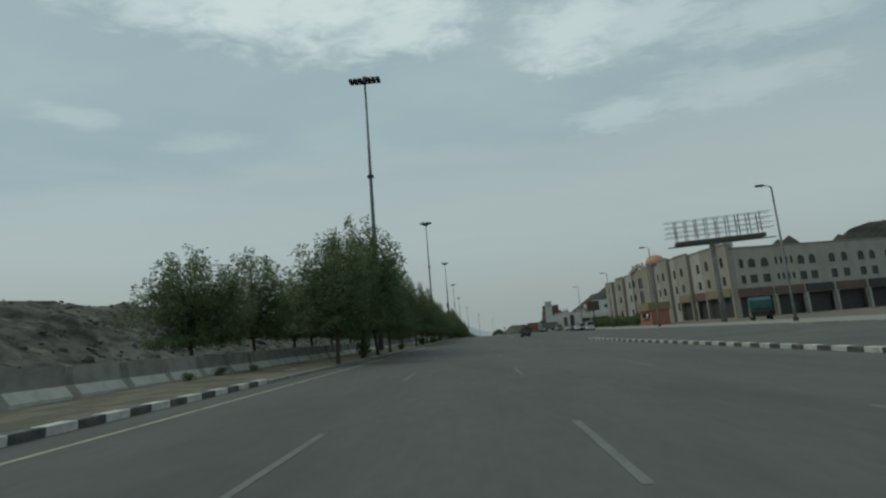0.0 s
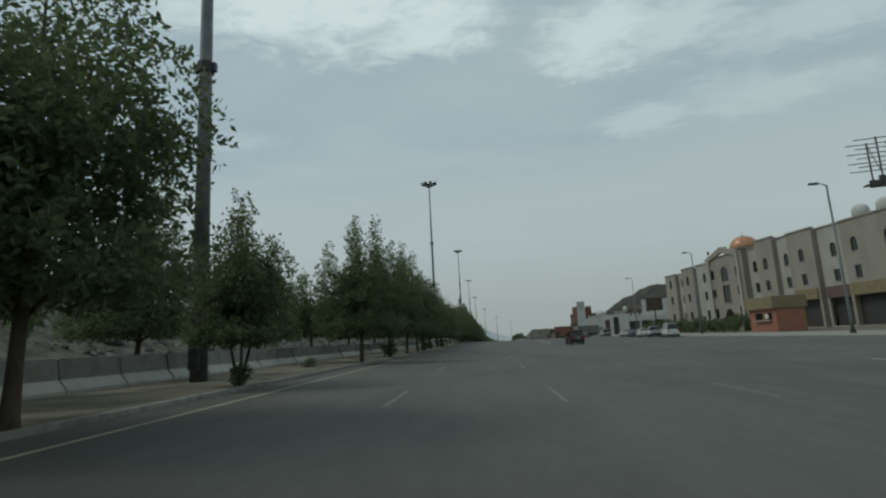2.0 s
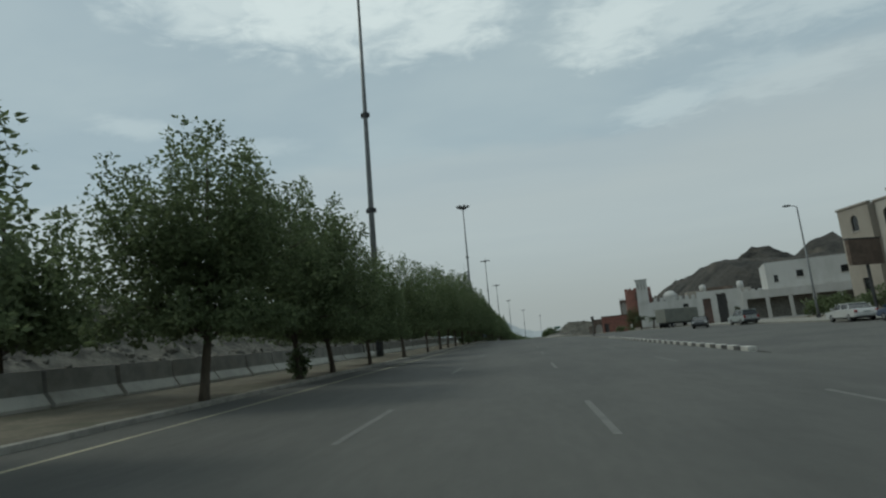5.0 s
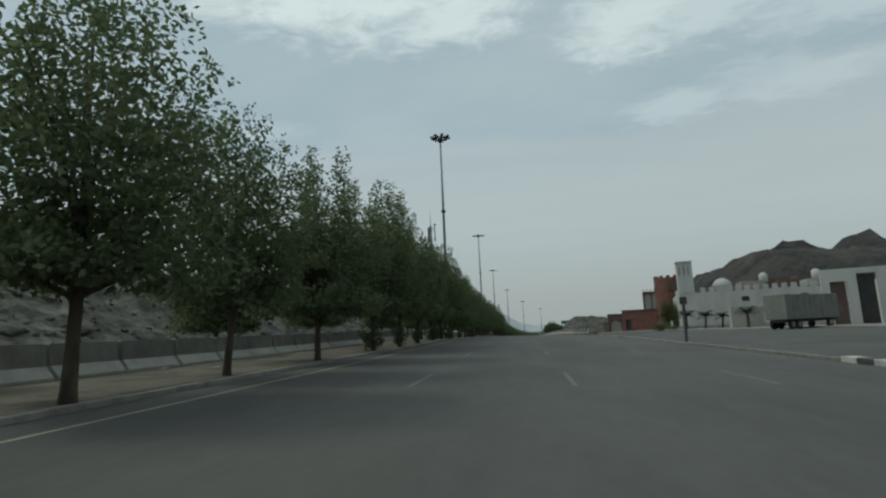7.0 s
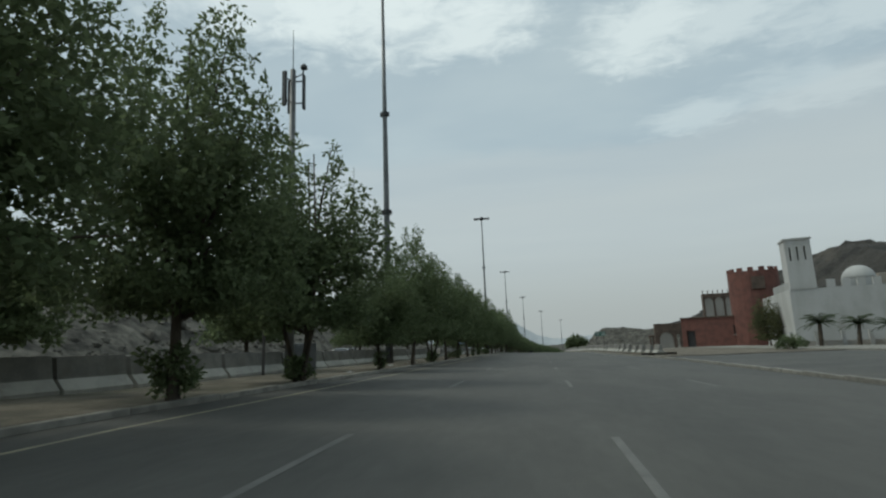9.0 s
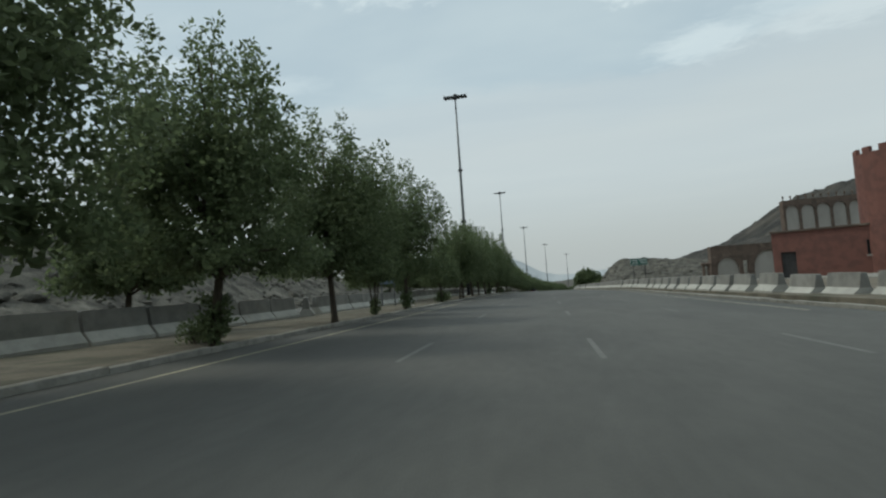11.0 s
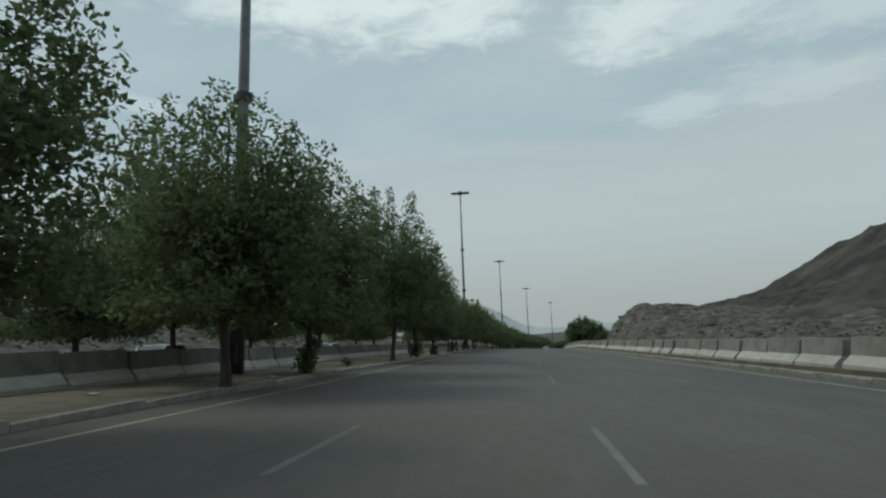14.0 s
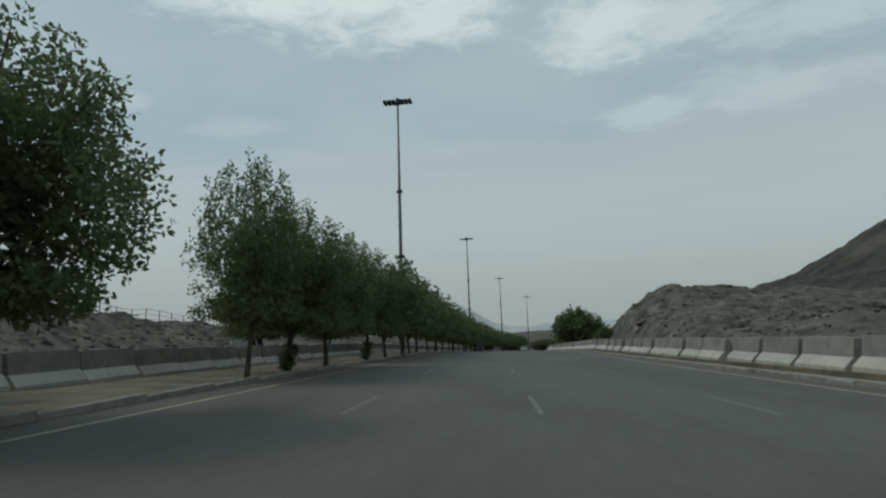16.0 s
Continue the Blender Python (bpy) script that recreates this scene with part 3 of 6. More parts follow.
# ---- high masts ----
def mast_head(parent, star):
    if star:
        for k in range(8):
            a = radians(45 * k + 20)
            m = Matrix.Translation((0, 0, 32.4)) @ Matrix.Rotation(a, 4, "Z")
            bm = bmesh.new()
            tube(bm, [(0.2, 0, 0.1), (1.0, 0, 0.1)], [0.05, 0.05], 6)
            arm = part("arm", bm, GALVANISED, parent, m=m)
            bm = bmesh.new()
            box(bm, 0.7, 1.75, -0.24, 0.24, 0.0, 0.26, Matrix.Rotation(radians(-16), 4, "Y"), bevel=0.05)
            light = part("floodlight", bm, DARK_STEEL, arm)
            bm = bmesh.new()
            box(bm, 0.8, 1.65, -0.19, 0.19, -0.02, 0.0, Matrix.Rotation(radians(-16), 4, "Y"))
            part("lens", bm, LAMP_GLASS, arm)
    else:
        for sgn in (-1, 1):
            bm = bmesh.new()
            box(bm, min(sgn * 0.2, sgn * 1.9), max(sgn * 0.2, sgn * 1.9), -0.06, 0.06, 32.45, 32.6)
            arm = part("arm", bm, GALVANISED, parent)
            for k in range(3):
                x = sgn * (0.55 + 0.55 * k)
                bm = bmesh.new()
                box(bm, x - 0.23, x + 0.23, -0.65, -0.06, 32.42, 32.68, bevel=0.05)
                box(bm, x - 0.23, x + 0.23, 0.06, 0.65, 32.42, 32.68, bevel=0.05)
                part("floodlight", bm, DARK_STEEL, arm)
    bm = bmesh.new()
    tube(bm, [(0, 0, 32.2), (0, 0, 33.0)], [0.36, 0.3], 12)
    part("winch_hood", bm, DARK_STEEL, parent)


def mast_master(star, m):
    ob = thing("high_mast_light", "tall grey steel lighting mast with floodlights", "lamp post", m, "median masts")
    bm = bmesh.new()
    tube(bm, [(0, 0, 0), (0, 0, 12.0), (0, 0, 20.4), (0, 0, 32.6)], [0.30, 0.235, 0.19, 0.11], 12)
    part("pole", bm, GALVANISED, ob, smooth=True)
    for z, r in ((11.97, 0.32), (20.39, 0.27)):
        bm = bmesh.new()
        tube(bm, [(0, 0, z - 0.2), (0, 0, z + 0.2)], [r, r], 12)
        for sgn in (-1, 1):
            box(bm, sgn * r - 0.1, sgn * r + 0.1, -0.1, 0.1, z - 0.17, z + 0.17)
        part("collar", bm, DARK_STEEL, ob)
    bm = bmesh.new()
    tube(bm, [(0, 0, -0.1), (0, 0, 0.06)], [0.52, 0.52], 12)
    box(bm, -0.18, 0.18, -0.42, -0.26, 0.5, 1.3, bevel=0.02)
    part("base_flange", bm, DARK_STEEL, ob)
    bm = bmesh.new()
    box(bm, -0.55, 0.55, -0.55, 0.55, -0.4, 0.05, bevel=0.04)
    part("footing", bm, CONCRETE, ob)
    mast_head(ob, star)
    return ob


MASTS = ((60.2, -10.4, 0), (147.3, -11.1, 1), (232.6, -10.9, 1), (320.1, -11.2, 0), (408.3, -11.0, 0), (496.7, -10.8, 0), (585.0, -11.1, 0), (673.4, -10.7, 0))
made = {}
for s, lat, star in MASTS:
    m = stand(s, lat, 0.03)
    if star in made:
        copy_thing(made[star], m)
    else:
        made[star] = mast_master(star, m)


# ---- trees ----
def leaf_cloud(centres, count, size, rnd, tuft=3):
    """Many small leaf blades in tufts at the twig ends, scattered round the given (centre, radius, weight)."""
    weights = np.array([w for _, _, w in centres])
    tips = max(1, count // tuft)
    picks = np.searchsorted(np.cumsum(weights / weights.sum()), [rnd.random() for _ in range(tips)])
    verts, faces = [], []
    for i in picks:
        c, r, _ = centres[min(i, len(centres) - 1)]
        d = Vector((rnd.gauss(0, 1), rnd.gauss(0, 1), rnd.gauss(0, 1))).normalized()
        p = Vector(c) + d * r * (0.2 + 0.75 * rnd.random() ** 0.6)
        out = Vector((0.6 * d.x, 0.6 * d.y, 0.35))
        for _ in range(tuft):
            a = (Vector((rnd.gauss(0, 1), rnd.gauss(0, 1), rnd.gauss(-0.1, 0.8))).normalized() + 0.5 * out).normalized()
            b = a.orthogonal().normalized()
            b.rotate(Matrix.Rotation(rnd.uniform(0, 6.28), 3, a))
            k = size * rnd.uniform(0.7, 1.3)
            o = p + a * k * 1.4
            q = len(verts)
            verts += [tuple(o - a * k), tuple(o + b * k * 0.5 - a * k * 0.1), tuple(o + a * k), tuple(o - b * k * 0.5 - a * k * 0.1)]
            faces.append((q, q + 1, q + 2, q + 3))
    me = bpy.data.meshes.new("crown")
    me.from_pydata(verts, [], faces)
    return me


def spire(rnd, x, y, z0, z1, wide):
    """Clumps of an upright leader that tapers to a point."""
    out, z = [], z0
    lean = (rnd.uniform(-0.05, 0.05), rnd.uniform(-0.05, 0.05))
    while z < z1 - 0.12:
        u = (z - z0) / (z1 - z0)
        r = wide * (1 - u) ** 0.6 * rnd.uniform(0.75, 1.1) + 0.07
        a = rnd.uniform(0, 6.28)
        out.append(((x + lean[0] * (z - z0) + 0.4 * r * math.cos(a), y + lean[1] * (z - z0) + 0.4 * r * math.sin(a), z), r, r ** 1.8))
        z += 0.5 * r + 0.08
    return out


def crown_clumps(rnd, shape, height, radius, base_z):
    """Clumps of a street tree clipped flat below: a dense skirt, and leaders that make its ragged top."""
    span = height - base_z
    out = []
    skirt = {"cone": 0.42, "wide": 0.52, "round": 0.62}[shape]
    for k in range(170):
        u = rnd.random() ** 1.4
        w = radius * (1 - 0.16 * u)
        if shape == "round":
            w = radius * math.sqrt(max(0.1, 1 - (1.25 * u - 0.5) ** 2))
        a, q = rnd.uniform(0, 6.28), 0.95 * rnd.random() ** 0.5
        out.append(((w * q * math.cos(a), w * q * math.sin(a), base_z + 0.22 + u * span * skirt), rnd.uniform(0.3, 0.52), 0.2))
    # the clipped underside is broad and close
    for k in range(46):
        a, q = rnd.uniform(0, 6.28), radius * (0.92 if shape != "round" else 0.8) * rnd.random() ** 0.5
        out.append(((q * math.cos(a), q * math.sin(a), base_z + rnd.uniform(0.16, 0.4)), rnd.uniform(0.32, 0.46), 0.22))
    n, reach = {"cone": (11, 0.84), "wide": (16, 0.88), "round": (17, 0.88)}[shape]
    for k in range(n):
        a = 2.4 * k + rnd.uniform(-0.4, 0.4)
        q = reach * math.sqrt((k + 0.3) / n)
        drop = {"cone": 0.5, "wide": 0.34, "round": 0.42}[shape]
        top = base_z + span * (1 - drop * q ** (1.5 if shape == "cone" else 2.0)) * rnd.uniform(0.86, 1.0)
        if k < 3:
            top = base_z + span * (0.98, 0.96, 0.92)[k]
        wide = radius * {"cone": 0.32, "wide": 0.34, "round": 0.4}[shape] * rnd.uniform(0.85, 1.15)
        out += spire(rnd, radius * q * math.cos(a), radius * q * math.sin(a), base_z + 0.3 * span, top, wide)
    return out


def tree_master(seed, height, radius, leaves, size, shape="cone", base_z=1.75, m=None, mat=None, shoots=0.0, label="", stems=1, dense=0.6):
    rnd = random.Random(seed)
    label = label or "dark green street tree with a clipped skirt and spiky top"
    ob = thing("tree", label, "tree", m, "median trees")
    bm = bmesh.new()
    forks = []
    for k in range(stems):
        off = 0.0 if stems == 1 else 0.16
        a = 2.1 * k + seed
        x0, y0 = off * math.cos(a), off * math.sin(a)
        lean = rnd.uniform(0.1, 0.3) * (1 if stems == 1 else 1.8)
        x1, y1 = x0 + lean * math.cos(a), y0 + lean * math.sin(a)
        r = 0.125 if stems == 1 else 0.08
        forks.append(Vector((x1, y1, base_z)))
        tube(bm, [(x0, y0, -0.3), (x0 * 1.05, y0, 0.2), (0.6 * x0 + 0.4 * x1, 0.6 * y0 + 0.4 * y1, 0.9), (x1, y1, base_z), (x1 * 1.2, y1 * 1.2, height * 0.5), (x1, y1, height * 0.86)], [r * 1.5, r * 1.1, r * 0.92, r * 0.85, r * 0.45, 0.02], 9)
    trunk = part("trunk", bm, BARK, ob, smooth=True)
    centres = crown_clumps(rnd, shape, height, radius, base_z)
    for c, _, _ in rnd.sample(centres, 14):
        bm = bmesh.new()
        z0 = base_z - 0.25 + 0.35 * max(0, c[2] - base_z) * rnd.uniform(0.4, 0.9)
        p0 = Vector((forks[0].x, forks[0].y, z0))
        p2 = Vector(c)
        p1 = (p0 + p2) / 2 + Vector((0, 0, 0.3))
        tube(bm, [p0, p1, p2], [0.055, 0.038, 0.012], 5, False)
        part("limb", bm, BARK, trunk)
    crown = leaf_cloud(centres, leaves, size, rnd)
    crown.materials.append(mat or LEAF)
    part("crown", crown, None, ob)
    # shaded leaf masses deep inside the crown
    deep = [((0.62 * c[0], 0.62 * c[1], base_z + 0.2 + 0.78 * (c[2] - base_z)), 0.5, 1) for c, _, _ in centres if c[2] < base_z + dense * (height - base_z)]
    me = leaf_cloud(deep, int(leaves * 0.12), size * 1.6, rnd)
    me.materials.append(mat or LEAF)
    part("inner_foliage", me, None, ob)
    if shoots:
        low = [((rnd.gauss(0, 0.17), rnd.gauss(0, 0.17), rnd.uniform(0.1, shoots)), 0.24, 1) for _ in range(18)]
        me = leaf_cloud(low, 900, 0.075, rnd)
        me.materials.append(mat or LEAF)
        part("basal_growth", me, None, ob)
    return ob


def shared(rows, lat=-7.85):
    """(s, height, kind, offset, width) rows of median trees; each kind is built once and then copied at its own size and turn."""
    masters = {}
    rnd = random.Random(11)
    specs = {
        "spiky": dict(height=9.0, radius=3.0, leaves=27000, size=0.074, shape="cone"),
        "spiky2": dict(height=9.0, radius=2.9, leaves=17000, size=0.094, shape="cone", stems=3, shoots=0.7),
        "spiky3": dict(height=9.0, radius=3.0, leaves=27000, size=0.074, shape="cone", shoots=1.0),
        "full": dict(height=8.3, radius=2.95, leaves=27000, size=0.074, shape="wide"),
        "full2": dict(height=8.3, radius=2.95, leaves=27000, size=0.074, shape="wide", shoots=1.1),
        "airy": dict(height=8.2, radius=2.8, leaves=17000, size=0.076, shape="wide", base_z=1.9, dense=0.3, label="tall street tree with a thin airy crown"),
        "round": dict(height=7.2, radius=2.9, leaves=27000, size=0.074, shape="round", base_z=1.5, shoots=0.7, label="dark green street tree with a broad rounded crown"),
        "small": dict(height=5.4, radius=1.7, leaves=8000, size=0.085, shape="cone", base_z=1.4, shoots=0.8, label="small young street tree with a leafy foot"),
        "far": dict(height=7.8, radius=3.0, leaves=5200, size=0.18, shape="wide"),
        "back": dict(height=7.0, radius=2.6, leaves=8500, size=0.12, shape="cone", base_z=1.7, label="dusty green tree beyond the barriers"),
    }
    for s, h, kind, dx, *slim in rows:
        spec = specs[kind]
        k = h / spec["height"]
        kx = (0.5 * k + 0.5) * (slim[0] if slim else 1.0)
        k *= 1.05
        m = stand(s, lat + dx, 0.12, rnd.uniform(0, 360)) @ Matrix.Diagonal((kx, kx, k, 1))
        if kind not in masters:
            masters[kind] = tree_master(seed=40 + len(masters), m=m, **spec), Matrix.Diagonal((1 / kx, 1 / kx, 1 / k, 1))
        else:
            copy_thing(masters[kind][0], m @ masters[kind][1])


MEDIAN = [(30.4, 7.7, "airy", 0), (37.5, 10.0, "full2", 0), (43.8, 9.8, "spiky", -0.1), (50.0, 8.6, "full", 0), (58.0, 6.0, "spiky2", 0, 0.75),
          (74.0, 8.9, "spiky", 0), (82.7, 9.0, "spiky3", 0.1), (91.6, 9.4, "spiky", 0), (98.8, 8.6, "full", 0), (103.6, 7.7, "full2", 0), (109.8, 7.3, "spiky3", 0), (118.5, 7.3, "full", 0), (124.4, 7.4, "full2", 0), (127.8, 6.8, "spiky", 0), (133.4, 6.2, "spiky", 0, 0.95),
          (142.0, 7.2, "airy", -0.1), (150.6, 7.4, "airy", 0, 0.85), (157.5, 8.4, "airy", 0), (162.7, 7.8, "airy", 0, 0.85), (169.3, 8.6, "spiky", 0), (177.4, 9.5, "spiky3", 0), (183.3, 10.2, "spiky3", 0.1), (190.0, 8.6, "full2", 0), (197.7, 8.6, "full2", 0), (203.5, 9.8, "spiky3", 0), (210.2, 9.0, "spiky2", 0, 1.1),
          (220.0, 5.9, "full2", 0), (227.4, 9.2, "spiky", 0), (234.0, 8.6, "spiky2", 0), (240.5, 8.6, "full", 0), (247.5, 8.2, "full2", 0), (255.3, 8.4, "full", 0), (260.5, 8.0, "spiky2", 0, 0.58), (266.5, 9.0, "full2", 0, 0.9),
          (278.1, 5.3, "small", 0), (288.2, 7.7, "full", 0), (291.8, 8.3, "airy", -0.2), (298.0, 9.0, "airy", 0), (304.8, 7.8, "full", 0), (313.5, 8.6, "full", 0, 1.1), (319.4, 8.7, "full2", 0, 1.05),
          (333.4, 11.4, "spiky", 0), (341.6, 10.8, "spiky3", 0), (350.6, 7.3, "round", 0, 0.9), (360.6, 7.9, "airy", 0, 0.72), (364.2, 7.3, "full2", 0), (369.2, 7.3, "full", 0), (377.6, 7.6, "full2", 0)]
MEDIAN += [(383.5 + 5.8 * k, 7.7 + 0.5 * math.sin(2.3 * k), "far", 0.3 * math.sin(1.7 * k)) for k in range(44)]
# the looser row behind the barriers
MEDIAN += [(s, h, kind, dx - 6.5, *slim) for s, h, kind, dx, *slim in (
    (26.7, 6.5, "full", 0), (34.6, 7.8, "airy", 0), (42.2, 7.4, "back", 0), (47.0, 7.6, "back", 0), (53.9, 7.6, "back", 0), (62.5, 8.2, "spiky", 0), (73.8, 7.9, "spiky", 0, 0.85), (84.0, 7.2, "back", 0), (95, 6.6, "back", 0), (107, 6.6, "back", 0), (119, 6.4, "back", 0),
    (145.9, 7.2, "spiky", 0), (158.1, 4.6, "back", -0.3), (173, 5.0, "back", 0), (186, 6.0, "back", 0), (204, 5.4, "back", 0), (218, 6.4, "back", 0), (236, 6.2, "back", 0), (252, 6.2, "back", 0),
    (280.5, 6.7, "full", 0), (285.5, 7.9, "full2", 0), (293.7, 5.6, "back", 0), (301, 5.6, "back", 0), (315.5, 6.4, "full", 0), (320.6, 9.0, "full", 0), (327, 6.6, "full2", 0), (337.5, 8.4, "full", 0), (346.7, 7.4, "spiky", 0), (352.5, 6.6, "back", 0), (376, 6.0, "back", 0), (390, 6.0, "back", 0))]
shared(MEDIAN)

# ---- building helpers ----
def facade_frame(a, b, z=0.0):
    """A pose whose x axis runs from a to b, both (s, lat), whose -y axis faces out to the right of that way, on the ground; and its length."""
    pa, pb = at(*a), at(*b)
    d = pb - pa
    return Matrix.Translation((pa.x, pa.y, pa.z + z)) @ Matrix.Rotation(math.atan2(d.y, d.x), 4, "Z"), math.hypot(d.x, d.y)


def wall_with_openings(bm, x0, x1, z0, z1, y, thick, openings, arch=12):
    """An upright wall from y to y + thick with openings (x0, x1, z0, z1, arched) cut through it."""
    xs = sorted({x0, x1, *[v for o in openings for v in o[:2]]})
    zs = sorted({z0, z1, *[v for o in openings for v in o[2:4]]})

    def solid(i, j):
        if not (0 <= i < len(xs) - 1 and 0 <= j < len(zs) - 1):
            return False
        cx, cz = (xs[i] + xs[i + 1]) / 2, (zs[j] + zs[j + 1]) / 2
        return not any(o[0] < cx < o[1] and o[2] < cz < o[3] for o in openings)

    def quad(*pts):
        bm.faces.new([bm.verts.new(q) for q in pts])

    for i in range(len(xs) - 1):
        for j in range(len(zs) - 1):
            if not solid(i, j):
                continue
            a, b, c, d = xs[i], xs[i + 1], zs[j], zs[j + 1]
            quad((a, y, c), (b, y, c), (b, y, d), (a, y, d))
            quad((b, y + thick, c), (a, y + thick, c), (a, y + thick, d), (b, y + thick, d))
            if not solid(i - 1, j):
                quad((a, y + thick, c), (a, y, c), (a, y, d), (a, y + thick, d))
            if not solid(i + 1, j):
                quad((b, y, c), (b, y + thick, c), (b, y + thick, d), (b, y, d))
            if not solid(i, j - 1):
                quad((a, y + thick, c), (b, y + thick, c), (b, y, c), (a, y, c))
            if not solid(i, j + 1):
                quad((a, y, d), (b, y, d), (b, y + thick, d), (a, y + thick, d))
    for ox0, ox1, oz0, oz1, arched in openings:
        if not arched:
            continue
        # fill the two upper corners down to a pointed round head
        r = (ox1 - ox0) / 2
        cx, spring = (ox0 + ox1) / 2, oz1 - min(r * 1.15, (oz1 - oz0) * 0.8)
        k = oz1 - spring
        for sgn in (-1, 1):
            pts = [(cx + sgn * r * math.cos(t), spring + k * math.sin(t)) for t in (math.pi / 2 * i / 6 for i in range(7))]
            corner = (cx + sgn * r, oz1)
            for p, q in zip(pts, pts[1:]):
                for yy in (y, y + thick):
                    bm.faces.new([bm.verts.new((v[0], yy, v[1])) for v in ((p, q, corner) if sgn > 0 else (q, p, corner))])
                quad((p[0], y, p[1]), (q[0], y, q[1]), (q[0], y + thick, q[1]), (p[0], y + thick, p[1]))
    return bm


def window(parent, x0, x1, z0, z1, y, arched=False, frame_mat=None, bars=True):
    """A dark glazed window set back in its opening, with a frame and a sill."""
    bm = bmesh.new()
    w = 0.07
    box(bm, x0, x0 + w, y + 0.16, y + 0.24, z0, z1)
    box(bm, x1 - w, x1, y + 0.16, y + 0.24, z0, z1)
    box(bm, x0 + w, x1 - w, y + 0.16, y + 0.24, z0, z0 + w)
    box(bm, x0 + w, x1 - w, y + 0.16, y + 0.24, z1 - w, z1)
    if bars:
        cx = (x0 + x1) / 2
        box(bm, cx - 0.03, cx + 0.03, y + 0.17, y + 0.23, z0 + w, z1 - w)
    ob = part("window", bm, frame_mat or DARK_STEEL, parent)
    bm = bmesh.new()
    box(bm, x0 + w * 0.5, x1 - w * 0.5, y + 0.19, y + 0.21, z0 + w * 0.5, z1 - w * 0.5)
    part("pane", bm, PANE, ob)
    bm = bmesh.new()
    box(bm, x0 - 0.12, x1 + 0.12, y - 0.09, y + 0.14, z0 - 0.12, z0 - 0.003)
    part("sill", bm, STUCCO_LIGHT, ob)
    return ob


def dome_mesh(bm, c, r, h, seg=20, rings=8, onion=0.0):
    rows = []
    for i in range(rings):
        t = math.pi / 2 * i / rings
        rr = r * (math.cos(t) + onion * math.sin(2 * t))
        rows.append([bm.verts.new((c[0] + rr * math.cos(a), c[1] + rr * math.sin(a), c[2] + h * math.sin(t))) for a in (2 * math.pi * k / seg for k in range(seg))])
    tip = bm.verts.new((c[0], c[1], c[2] + h))
    for a, b in zip(rows, rows[1:]):
        for k in range(seg):
            bm.faces.new((a[k], a[(k + 1) % seg], b[(k + 1) % seg], b[k]))
    for k in range(seg):
        bm.faces.new((rows[-1][k], rows[-1][(k + 1) % seg], tip))
    bm.faces.new(rows[0][::-1])
    return bm


